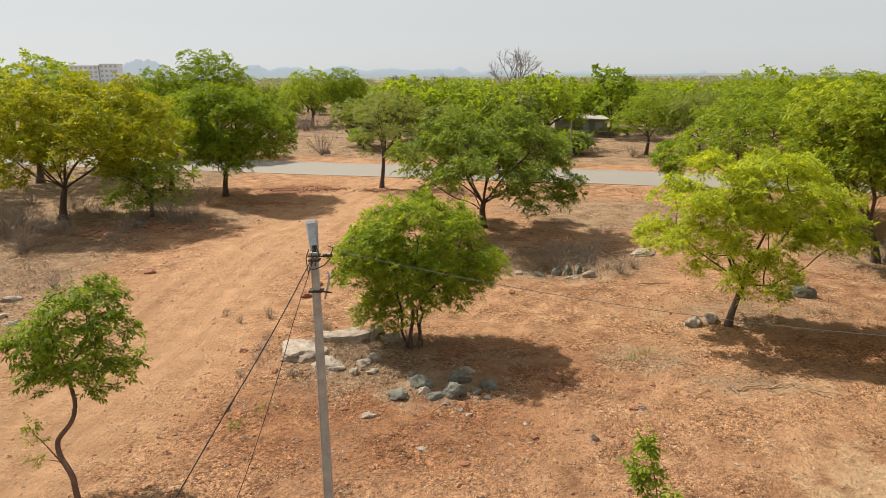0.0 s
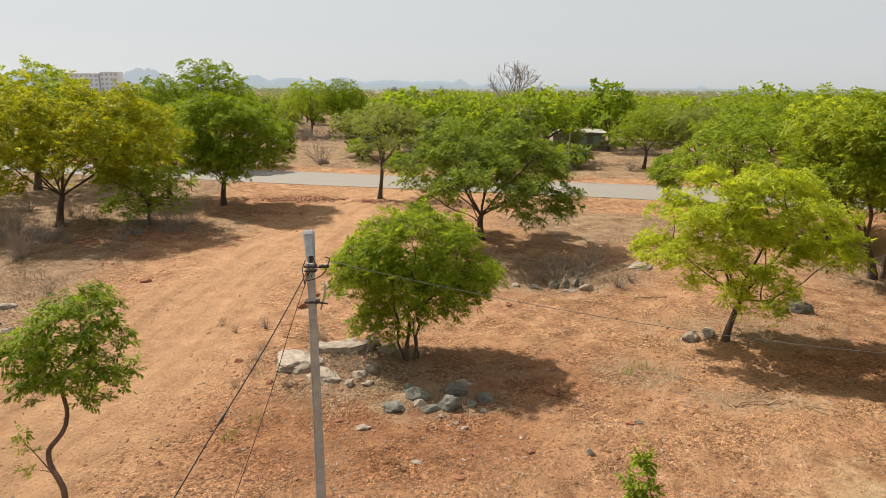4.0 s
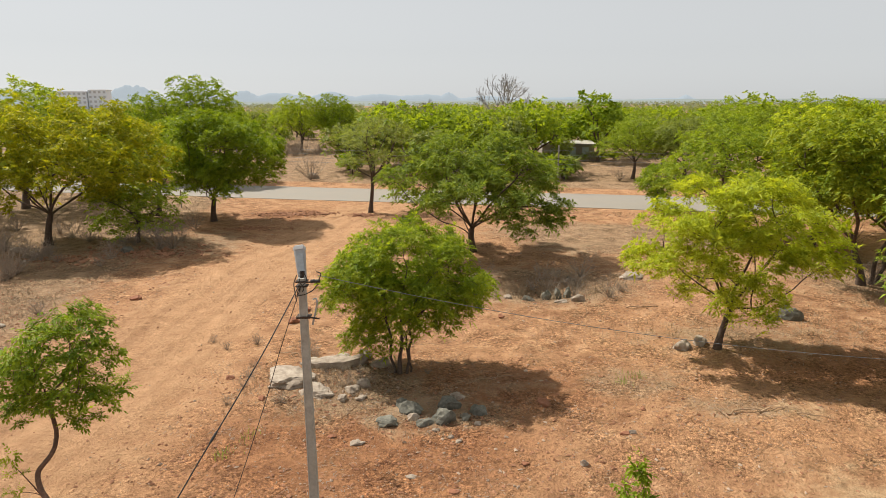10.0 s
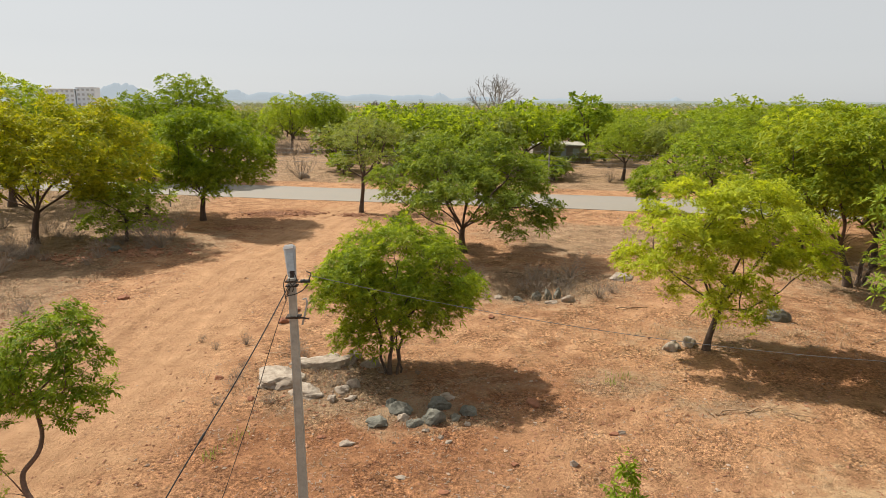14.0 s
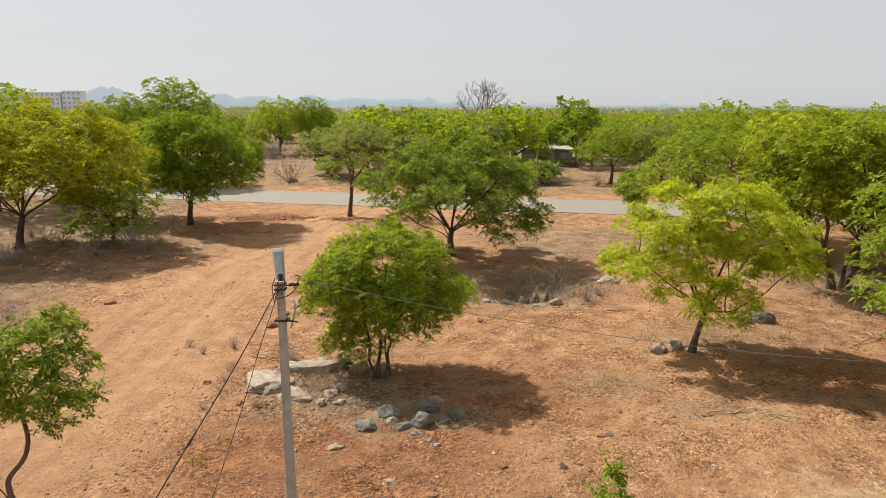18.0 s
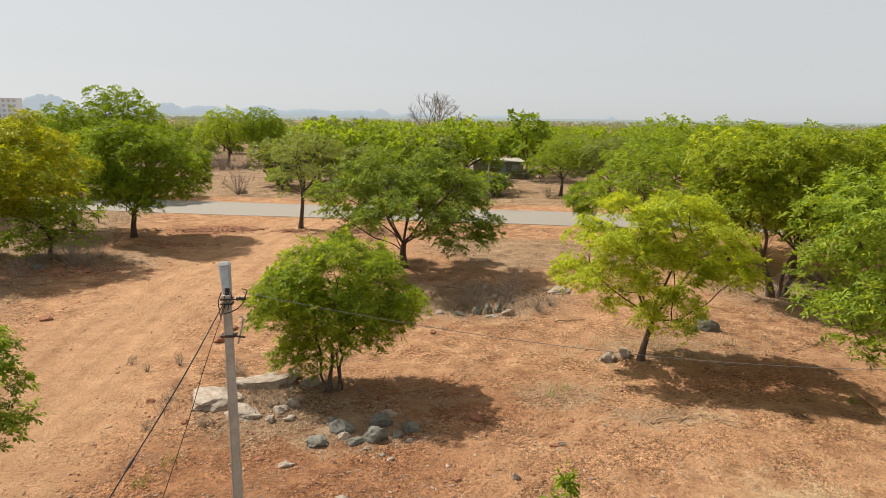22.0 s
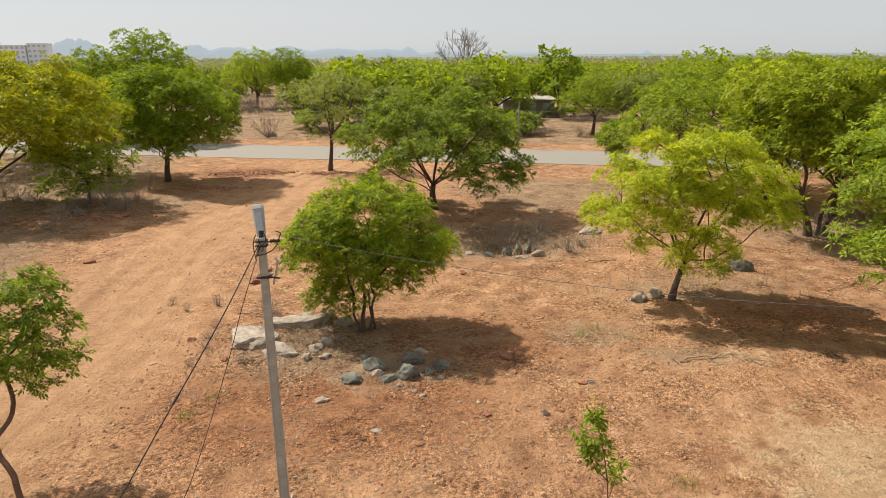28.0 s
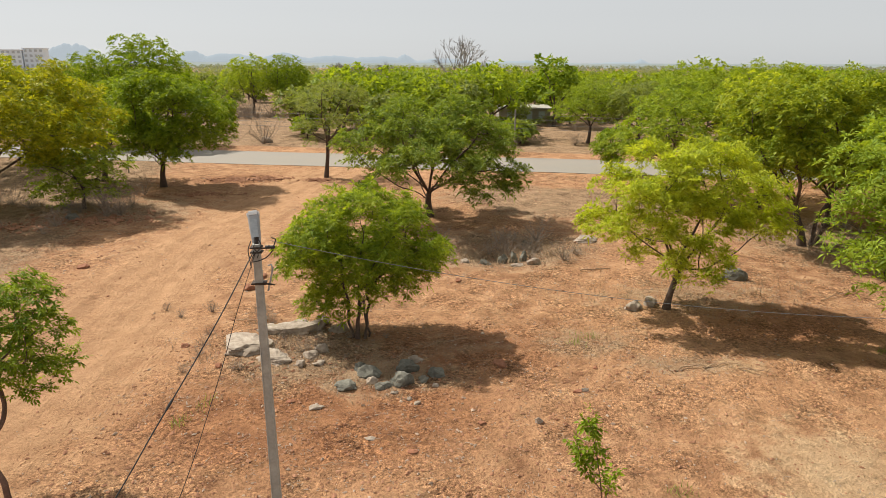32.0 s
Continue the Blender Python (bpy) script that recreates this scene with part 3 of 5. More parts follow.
def clump_places(rng, lobes, n, inner):
    """Places for leaf clumps over the outer skin of the lobes, evenly apart."""
    L = np.array(lobes)
    area = L[:, 3] * (L[:, 3] + L[:, 4])
    k = rng.choice(len(L), n * 14, p=area / area.sum())
    d = rng.normal(0, 1, (len(k), 3))
    d /= np.linalg.norm(d, axis=1)[:, None]
    q = (1 - (1 - inner) * rng.random(len(k)) ** 1.6) * np.where(rng.random(len(k)) < 0.15, 1.18, 1.0)
    r3 = L[:, [3, 3, 4]]
    c = L[k, :3] + d * q[:, None] * r3[k]
    deep = np.sqrt((((c[:, None] - L[None, :, :3]) / r3[None]) ** 2).sum(2)).min(1)
    keep = (rng.random(len(c)) < np.clip((deep - 0.55) / 0.4, 0.04, 1)) & ((d[:, 2] > -0.2) | (rng.random(len(c)) < 0.25)) & (c[:, 2] > 0.35)
    c = c[keep]
    apart = 1.3 * math.sqrt(area.sum() * 2.2 / n)
    chosen = np.zeros((0, 3))
    while True:
        for p in c:
            if len(chosen) >= n:
                return chosen
            if not len(chosen) or ((chosen - p) ** 2).sum(1).min() > apart * apart:
                chosen = np.vstack([chosen, p])
        apart *= 0.88
        if apart < 0.05:
            return chosen


def grow_limbs(rng, start, aims, step, fan):
    """Branches that fan out from the start nodes to all the aims, forking on the way. Returns places and parents."""
    P, parent = [np.array(p) for p in start], [-1] * len(start)
    A = np.array(aims)
    for k in range(len(start)):
        w = A - P[k]
        w /= np.linalg.norm(w, axis=1)[:, None]
        w = w[w[:, 2] > -0.1]
        picked = [w[rng.integers(len(w))]]
        for _ in range(max(2, fan if k == 0 else fan // 2) - 1):
            picked.append(w[np.argmin(np.max(w @ np.array(picked).T, axis=1))])
        for d in picked:
            last = k
            for j in range(3):
                v = d + np.array([0, 0, 0.55 - 0.2 * j]) + rng.normal(0, 0.08, 3)
                P.append(P[last] + v / np.linalg.norm(v) * step * rng.uniform(0.8, 1.1))
                parent.append(last)
                last = len(P) - 1
    D = np.linalg.norm(A[:, None] - np.array(P)[None], axis=2)
    D[:, :len(start)] = 1e9
    near, best = D.argmin(1), D.min(1)
    live = np.ones(len(A), bool)
    for turn in range(110):
        live &= best > step * 0.9
        if not live.any():
            break
        new_p, new_from = [], []
        for i in np.unique(near[live]):
            w = A[live & (near == i)] - P[i]
            w = (w / np.linalg.norm(w, axis=1)[:, None]).mean(0) + rng.normal(0, 0.22, 3) + np.array([0, 0, 0.05])
            size = np.linalg.norm(w)
            if size < 0.2:
                far = A[live & (near == i)][0] - P[i]
                w, size = far, np.linalg.norm(far)
            new_p.append(P[i] + w / size * step)
            new_from.append(i)
        base = len(P)
        P += new_p
        parent += [int(i) for i in new_from]
        D = np.linalg.norm(A[:, None] - np.array(new_p)[None], axis=2)
        got = D.argmin(1)
        closer = D.min(1) < best
        stuck = live & ~closer & np.isin(near, new_from)
        near[closer], best[closer] = base + got[closer], D.min(1)[closer]
        if turn > 60:
            live &= ~stuck
    return np.array(P), parent


def tree_meshes(seed, trunk, radius, lobes, tufts, lod, leaf, bark, scale=1.0, inner=0.55, stems=(), per=5, whole=False, step=0.0, spread=0.34, reach=3, fan=6):
    """Trunk, limb and crown meshes round the foot of the trunk. trunk: points from foot to fork."""
    rng = np.random.default_rng(seed)
    trunk = np.asarray(trunk, float)
    s = np.linspace(0, 1, 3 * len(trunk) - 2)
    path = np.stack([np.interp(s, np.linspace(0, 1, len(trunk)), trunk[:, k]) for k in range(3)], -1)
    path[1:-1] = (path[:-2] + 2 * path[1:-1] + path[2:]) / 4
    path[0, 2] -= 0.25
    rad = radius * (1.0 - 0.30 * s)
    rad[:3] *= (1.5, 1.2, 1.05)
    pieces = [tube(path, rad, 9)]
    start = [path[-1]] if whole or len(trunk) > 6 else [path[-1], path[-4]]
    for (bx, by, tx, ty, tz, rr) in stems:
        stem = curve_between((bx, by, -0.2), (tx, ty, tz), 0.1, 7, 0.04, rng)
        pieces.append(tube(stem, np.linspace(rr, rr * 0.7, 7), 7))
        start.append(stem[-1])
    # break each lobe into smaller billows with hollows between them
    billows = []
    for x, y, z, r, c in lobes:
        count = 6 if r > 0.5 else 1
        for k in range(count):
            if count == 1:
                billows.append((x, y, z, r, c))
                continue
            az, u = 2 * math.pi * (k * 0.382 + rng.uniform(-0.08, 0.08)), rng.uniform(-0.55, 0.95)
            w, size = math.sqrt(1 - u * u), rng.uniform(0.36, 0.58)
            billows.append((x + 0.66 * r * w * math.cos(az), y + 0.66 * r * w * math.sin(az), z + 0.66 * c * u, r * size, c * size))
    clumps = clump_places(rng, billows, max(6, int(tufts / per)), inner)
    span = np.ptp(np.array([l[0] for l in lobes])) + 2 * lobes[0][3]
    step = step or max(0.10, span / (13 if whole else 30))
    P, parent = grow_limbs(rng, start, path[-1] + (clumps[::reach] - path[-1]) * (0.82 if whole else 0.90), step, fan)
    n = len(P)
    kids = [[] for _ in range(n)]
    for i, p in enumerate(parent):
        if p >= 0:
            kids[p].append(i)
    tips = np.ones(n)
    for i in range(n - 1, -1, -1):
        if kids[i]:
            tips[i] = sum(tips[j] for j in kids[i])
    base = max(tips[i] for i in range(len(start)))
    thin = max(0.006, 0.05 * radius)
    thick = np.maximum(radius * 0.80 * (tips / base) ** 0.55, thin)
    # soften the bends
    for _ in range(2):
        Q = P.copy()
        for i in range(len(start), n):
            if kids[i]:
                Q[i] = 0.5 * P[i] + 0.25 * P[parent[i]] + 0.25 * P[max(kids[i], key=lambda j: tips[j])]
        P = Q
    limbs = []

    def chain(i, out, sides):
        """The run from node i's parent along its stoutest children, then the side branches."""
        run = [parent[i], i]
        while kids[run[-1]]:
            run.append(max(kids[run[-1]], key=lambda j: tips[j]))
        r = thick[run]
        r[0] = min(r[0], r[1] * 1.25)
        out.append(tube(P[run], r, sides if r[1] > 0.03 else 4 if r[1] > 0.012 else 3))
        for a, b in zip(run[1:-1], run[2:]):
            for j in kids[a]:
                if j != b:
                    side_runs.append((j, out))

    # a limb starts at the fork, and again where one stout branch leaves another
    side_runs = []
    for i in range(len(start)):
        for j in kids[i]:
            limbs.append([])
            side_runs.append((j, limbs[-1]))
    while side_runs:
        j, out = side_runs.pop()
        if not whole and tips[j] > 0.06 * base and out and len(limbs) < 26:
            limbs.append([])
            out = limbs[-1]
        chain(j, out, 4 if whole else 7)
    limbs = [joined(l) for l in limbs if l]
    m = rng.integers(max(1, per - 1), per + 2, len(clumps))
    at = np.repeat(clumps, m, axis=0)
    rr, az = spread * np.sqrt(rng.random(len(at))), rng.uniform(0, 2 * math.pi, len(at))
    off = np.stack([rr * np.cos(az), rr * np.sin(az), -0.9 * rr ** 2 / spread + rng.normal(0, 0.09 * spread / 0.34, len(at))], -1)
    pts = at + off * scale * 1.25
    mid = np.mean([l[:3] for l in lobes], axis=0)
    away = (pts - mid)[:, :2] / (0.5 * span)
    keep = pts[:, 2] > 0.25
    crown = raw_mesh("crown", *foliage(rng, pts[keep], lod, scale, away[keep]), leaf)
    if whole:
        return raw_mesh("trunk", *joined(pieces + limbs), bark, True), [], crown
    return raw_mesh("trunk", *joined(pieces), bark, True), [raw_mesh("limb", *l, bark, True) for l in limbs], crown


def plant_tree(name, at, meshes, label, group="", rz=0.0, category="tree"):
    z = float(height(at[0], at[1]))
    t = thing(name, (at[0], at[1], z), label, category, group, rz)
    trunk, limbs, crown = meshes
    part("trunk", trunk, t)
    for me in limbs:
        part("limb", me, t)
    part("crown", crown, t)
    return t


R = np.random.default_rng(7)

# the slender young tree by the pole, its crown thrown away from the house
young = tree_meshes(11, [(0.30, 0, 0), (0.30, 0.02, 0.35), (0.25, 0.05, 0.7), (0.22, 0.1, 0.9), (0.08, 0.19, 1.07), (-0.08, 0.3, 1.18), (-0.19, 0.42, 1.34), (-0.22, 0.52, 1.44), (-0.19, 0.65, 1.5), (-0.15, 0.8, 1.56), (-0.12, 0.95, 1.68), (-0.26, 1.29, 1.81), (-0.45, 1.45, 2.38)], 0.056,
                    from_front([(-1.46, 2.95, 0.24), (-1.17, 3.05, 0.27), (-0.85, 3.18, 0.28), (-0.54, 3.52, 0.32), (-0.22, 3.80, 0.32), (0.09, 4.02, 0.24), (0.50, 4.16, 0.20), (0.56, 3.82, 0.22), (0.59, 3.50, 0.22), (0.83, 3.22, 0.20), (0.23, 3.30, 0.30), (0.14, 2.92, 0.32), (-0.29, 3.10, 0.34), (-0.65, 2.80, 0.32), (-1.03, 2.62, 0.26), (-1.28, 2.20, 0.24), (-0.95, 2.18, 0.22), (-0.50, 2.42, 0.28), (-0.14, 2.45, 0.30), (0.27, 2.50, 0.30), (0.65, 2.62, 0.22), (0.88, 2.50, 0.16), (0.36, 2.12, 0.24), (0.09, 2.02, 0.22)], 0.55, 1, 1.55),
                    150, 6, LEAF_YOUNG, BARK_RED, 0.45, 0.30, per=1, step=0.11, spread=0.10, reach=1, fan=5)
young_tree = plant_tree("young_neem_tree", (-7.04, 10.11), young, "slender young neem tree with a crooked bare trunk")
rng_ = np.random.default_rng(2)
sprig = [tube(curve_between((-0.12, 0.35, 1.05), (-0.51, 0.35, 1.64), 0.02, 5), np.linspace(0.014, 0.006, 5), 5), tube(curve_between((-0.14, 0.35, 1.06), (-0.5, 0.35, 1.10), 0.03, 5), np.linspace(0.009, 0.004, 5), 5)]
part("side_shoot", raw_mesh("side_shoot", *joined(sprig), BARK_RED, True), young_tree)
for spot in ((-0.52, 0.35, 1.82), (-0.70, 0.35, 1.64), (-0.33, 0.35, 1.52), (-0.6, 0.35, 1.48), (-0.70, 0.35, 1.10), (-0.5, 0.33, 1.1)):
    part("leaf_spray", raw_mesh("leaf_spray", *foliage(rng_, np.array([spot]), 6, 0.28), LEAF_OLIVE), young_tree)

front = tree_meshes(12, [(0, 0, 0), (0.0, 0.0, 0.5), (0.10, 0.0, 0.95), (0.05, 0.05, 1.5)], 0.065,
                    from_front([(-1.04, 3.31, 0.85), (0.21, 4.06, 0.72), (1.27, 3.55, 0.88), (2.18, 2.68, 0.72), (-1.58, 2.28, 0.70), (-0.4, 2.44, 0.9), (0.77, 2.43, 0.9), (1.85, 2.16, 0.60), (-0.85, 1.45, 0.62), (0.33, 1.50, 0.46), (1.3, 1.7, 0.45), (2.35, 2.2, 0.45), (-1.85, 2.9, 0.5), (-1.40, 1.05, 0.38), (-0.55, 1.05, 0.36), (-0.53, 3.81, 0.70)], 1.45, 2, 0.7), 2700, 0, LEAF_MID, BARK, 0.52, 0.55, per=2, fan=4,
                    stems=((0.2, -0.05, 0.42, 0.1, 1.6, 0.045), (0.3, 0.1, 0.22, 0.0, 1.2, 0.035), (-0.12, 0.05, -0.4, 0.1, 1.7, 0.045)))
plant_tree("neem_tree", (-1.02, 17.93), front, "bushy green multi-stemmed neem tree among grey boulders")

lime = tree_meshes(13, [(0, 0, 0), (0.08, 0.0, 0.5), (0.2, 0.0, 0.95), (0.32, 0.0, 1.35)], 0.118,
                   from_front([(-0.39, 5.12, 0.75), (1.0, 5.05, 0.78), (-1.54, 4.33, 0.72), (2.35, 4.2, 0.75), (0.28, 4.0, 0.8), (-2.15, 3.14, 0.62), (-0.87, 3.04, 0.7), (1.5, 3.3, 0.8), (3.1, 3.05, 0.66), (-2.85, 2.95, 0.32), (0.6, 2.5, 0.62), (-1.71, 2.45, 0.36), (-0.35, 2.1, 0.42), (-0.1, 1.6, 0.34), (0.85, 1.55, 0.36), (1.0, 4.25, 0.6), (-0.5, 3.85, 0.6), (1.3, 1.95, 0.45), (-2.5, 4.25, 0.22), (3.3, 3.6, 0.4)], 2.1, 3, 0.15), 1550, 0, LEAF_LIME, BARK, 0.57, 0.6, per=1)
plant_tree("neem_tree", (9.30, 19.55), lime, "bright lime-green neem tree with spreading open crown")

middle = tree_meshes(14, [(0, 0, 0), (-0.06, 0.0, 0.5), (-0.1, 0.0, 0.9), (-0.05, 0.0, 1.3)], 0.20,
                     dome(4, -0.05, 5.2, 4.3, 3.2, 3.7, 40, 0.85, -0.30) + [(3.6, -1.6, 2.2, 0.75, 0.6), (4.2, -0.6, 2.0, 0.7, 0.7), (-3.4, -1.4, 2.1, 0.6, 0.5), (2.4, -2.4, 1.7, 0.55, 0.5)], 2300, 1, LEAF_DEEP, BARK, 0.76, 0.6, per=2, fan=8)
plant_tree("neem_tree", (2.17, 33.63), middle, "large round mid-green neem tree with dark spreading limbs")

yellow = tree_meshes(15, [(0, 0, 0), (0.1, 0.0, 0.7), (0.22, 0.0, 1.3), (0.38, 0.0, 1.8)], 0.21,
                     dome(5, 1.0, 6.9, 5.0, 4.7, 4.2, 56, 1.0, -0.42) + [(-4.5, -1.5, 2.7, 0.9, 0.7), (-5.6, 0.0, 2.9, 0.9, 0.8), (3.8, -1.0, 3.0, 0.9, 0.7), (2.2, 2.6, 2.8, 1.0, 0.8), (-2.0, 3.2, 2.8, 1.1, 0.9), (4.6, 1.5, 2.7, 0.9, 0.8)], 2900, 1, LEAF_YELLOW, BARK, 0.85, 0.65, per=2, fan=8)
plant_tree("neem_tree", (-22.28, 36.56), yellow, "large yellowing neem tree with wide umbrella crown")

left2 = tree_meshes(16, [(0, 0, 0), (0.0, 0.0, 0.8), (0.1, 0.0, 1.3), (0.1, 0.0, 1.7)], 0.19,
                    from_front([(0.59, 6.46, 1.45), (-0.99, 5.74, 1.35), (2.02, 5.71, 1.45), (3.47, 4.96, 1.32), (-1.53, 4.25, 1.15), (1.11, 4.04, 1.65), (3.74, 3.46, 1.05), (1.74, 2.72, 1.2), (-0.16, 2.82, 1.05), (-0.95, 3.42, 1.0), (4.48, 4.21, 0.6)], 3.2, 6), 2500, 1, LEAF_DARK, BARK, 0.82, 0.6, per=2)
plant_tree("neem_tree", (-14.99, 43.45), left2, "dense dark-green neem tree beside the dirt track")

right17 = tree_meshes(17, [(0, 0, 0), (-0.4, -0.3, 0.8), (-1.2, -0.7, 1.6), (-1.9, -1.0, 2.2)], 0.22,
                      from_front([(-6.53, 5.48, 1.0), (-5.39, 6.19, 1.08), (-3.95, 6.28, 1.2), (-5.81, 4.1, 1.1), (-4.2, 4.48, 1.2), (-2.7, 4.63, 1.25), (-6.55, 3.5, 0.7), (-4.88, 2.79, 0.9), (-3.29, 2.48, 1.05), (-1.97, 2.89, 1.3), (-2.38, 1.1, 0.8), (-1.01, 1.5, 1.1), (-4.11, 1.6, 0.52), (-1.41, 5.04, 1.5), (-0.34, 2.93, 1.6), (-5.35, 2.06, 0.36), (1.0, 3.54, 1.7)], 2.9, 7, -1.6), 3600, 0, LEAF_FRESH, BARK, 0.64, 0.6, per=2)
plant_tree("neem_tree", (18.7, 16.4), right17, "broad fresh-green neem tree with low hanging branches")

right16 = tree_meshes(18, [(0, 0, 0), (-0.2, 0.0, 0.8), (-0.5, 0.0, 1.4), (-0.6, 0.0, 1.9)], 0.17,
                      from_front([(-0.37, 6.72, 1.5), (-2.37, 6.27, 1.35), (1.76, 6.4, 1.55), (-1.68, 4.96, 1.25), (0.41, 4.87, 1.2), (-2.68, 4.75, 1.1), (2.6, 4.51, 1.3), (-0.97, 3.71, 0.95), (1.83, 3.4, 0.95), (3.91, 5.26, 1.35), (-2.9, 3.6, 0.7), (3.2, 3.4, 0.8)], 3.2, 8), 2500, 1, LEAF_OLIVE, BARK, 0.82, 0.6, per=2,
                      stems=((0.4, 0.1, 1.2, 0.2, 2.9, 0.10), (0.7, 0.2, 2.0, 0.2, 2.8, 0.09)))
plant_tree("neem_tree", (18.9, 26.8), right16, "olive-green neem tree with several dark stems")

side = tree_meshes(19, [(0, 0, 0), (0.0, 0.0, 1.5), (0.0, 0.0, 3.0), (0.0, 0.0, 4.4)], 0.11,
                   auto_lobes(np.random.default_rng(10), (0.0, 0.0, 5.65), 1.6, 1.6, 1.2, 10, 0.42), 190, 1, LEAF_FRESH, BARK, 0.8, 0.5, whole=True)
plant_tree("neem_tree", (-14.35, 13.7), side, "small neem tree beside the dirt track")

thin = tree_meshes(20, [(0, 0, 0), (0.1, 0.0, 0.9), (0.2, 0.0, 1.8), (0.2, 0.0, 2.6)], 0.16,
                   from_front([(0.37, 6.24, 1.1), (-0.88, 5.45, 1.2), (1.98, 5.63, 1.2), (-1.36, 3.84, 0.95), (0.71, 4.03, 1.15), (2.6, 4.01, 1.0), (-1.0, 2.7, 0.55), (1.08, 2.7, 0.6)], 2.0, 9), 520, 1, LEAF_GREY, BARK, 0.66, 0.4, per=2)
plant_tree("neem_tree", (-4.61, 47.15), thin, "thin grey-green roadside tree with sparse leaves")

shrub = tree_meshes(21, [(0, 0, 0), (0.0, 0.0, 0.4), (0.1, 0.0, 0.9), (0.0, 0.0, 1.2)], 0.08,
                    from_front([(-0.69, 2.37, 0.98), (0.94, 2.19, 0.95), (0.01, 1.46, 0.95), (-1.51, 1.2, 0.7), (1.47, 1.01, 0.7), (-0.46, 0.7, 0.6), (-0.95, 2.87, 0.65)], 1.5, 10), 450, 1, LEAF_FRESH, BARK, 0.62, 0.4, per=2)
plant_tree("young_neem_tree", (-17.34, 37.16), shrub, "low airy green young tree in dry brush").scale = (1.25, 1.2, 1.18)

bushy = tree_meshes(22, [(0, 0, 0), (0.0, 0.0, 0.6), (0.0, 0.0, 1.1), (0.0, 0.0, 1.5)], 0.10,
                    from_front([(-0.22, 2.9, 0.9), (-0.77, 2.0, 0.8), (0.68, 2.0, 0.85), (-0.09, 1.35, 0.75), (0.8, 2.9, 0.65)], 1.2, 11), 500, 1, LEAF_DARK, BARK, 0.68, 0.4, per=2)
plant_tree("young_neem_tree", (16.67, 46.69), bushy, "small dark-green tree at the road's edge")

# trees across the road and in the grove: a few grown forms, planted many times
FORMS, FAR_FORMS = [], []
for k, (leaf, a, c, zc, hgt) in enumerate([(LEAF_MID, 4.3, 3.4, 4.7, 2.0), (LEAF_DARK, 3.4, 3.5, 4.8, 1.9), (LEAF_LIME, 4.4, 3.1, 4.6, 2.0), (LEAF_OLIVE, 4.1, 3.0, 4.5, 1.9), (LEAF_GREY, 3.7, 2.9, 4.2, 1.9), (LEAF_FRESH, 4.3, 3.3, 4.6, 2.0)]):
    for forms, tufts, lod, sc in ((FORMS, 1100, 2, 0.58), (FAR_FORMS, 230, 3, 0.85)):
        forms.append(tree_meshes(60 + k, [(0, 0, 0), (0.1, 0.0, hgt * 0.4), (0.2, 0.1, hgt * 0.75), (0.2, 0.1, hgt)], 0.22,
                                 auto_lobes(np.random.default_rng(80 + k), (0.1, 0, zc), a, a * 0.95, c, 17, 0.36), tufts, lod, leaf, BARK, sc, 0.6, per=2, whole=True, reach=6))
WORDS = ["mid-green neem tree", "dense dark-green neem tree", "lime-green neem tree", "olive-green neem tree", "sparse grey-green tree", "fresh-green neem tree"]


def planted(form, x, y, scale=1.0, rz=0.0, where="in the grove"):
    forms = FORMS if y < 68 or -24 < x < -14 and y < 108 else FAR_FORMS
    t = plant_tree("neem_tree", (x, y), forms[form], WORDS[form] + " standing " + where, "trees of the grove", rz)
    t.scale = (scale, scale, scale * R.uniform(0.93, 1.07))
    return t


spots = []
for form, x, y, s, rz in [(0, -21.6, 107, 1.12, 20), (1, -15.5, 106.5, 1.1, 80), (1, -23.1, 66, 1.28, 10), (1, -28.5, 67, 1.18, 200), (0, -31.8, 50, 1.25, 40), (3, -32.5, 41.5, 0.95, 90), (5, -19.8, 46.0, 0.9, 30), (0, -30.5, 57, 0.9, 130),
                          (1, 22.0, 85, 1.1, 50), (5, 20.7, 65.5, 0.85, 0), (4, 25.0, 62.5, 0.95, 130), (0, -3.0, 72, 0.98, 70), (5, 2.6, 74, 1.0, 160), (4, -6.5, 70.0, 0.9, 20), (4, 8.0, 72, 0.95, 200), (5, -5.5, 80, 1.0, 15), (0, 5.0, 69.5, 0.8, 95), (5, 9.5, 78, 0.95, 255), (4, 0.5, 68, 0.75, 130), (0, 11.5, 74, 0.95, 300), (5, -0.5, 78, 0.9, 45), (0, 6.0, 81, 0.92, 10), (1, 13.5, 83, 0.85, 77), (4, -10.0, 77, 0.85, 200), (0, 27.5, 72, 0.95, 33), (5, 31.0, 66.0, 1.0, 88), (4, 29.0, 80, 0.9, 140), (0, 12.2, 87, 0.9, 140), (4, 15.5, 97, 0.9, 20), (5, 25.5, 95, 0.95, 250), (0, 19.0, 101, 0.95, 60), (4, 17.2, 84.0, 0.5, 110), (4, 25.2, 88.5, 0.7, 10),
                          (5, 17.5, 38, 0.95, 15), (2, 23.0, 37, 0.98, 100), (3, 26.5, 31, 1.0, 220), (0, 29.5, 41, 1.0, 310), (2, 33.0, 34, 1.02, 140), (3, 24.0, 22.5, 0.9, 60), (5, 30.0, 25.0, 1.0, 30), (0, 36.5, 27, 1.0, 250), (3, 22.4, 30.2, 0.72, 40), (0, 20.6, 33.4, 0.70, 200)]:
    planted(form, x, y, s, rz, "beyond the road" if road_off(x, y) > 0 else "near the clearing")
    spots.append((x, y))
tries = 0
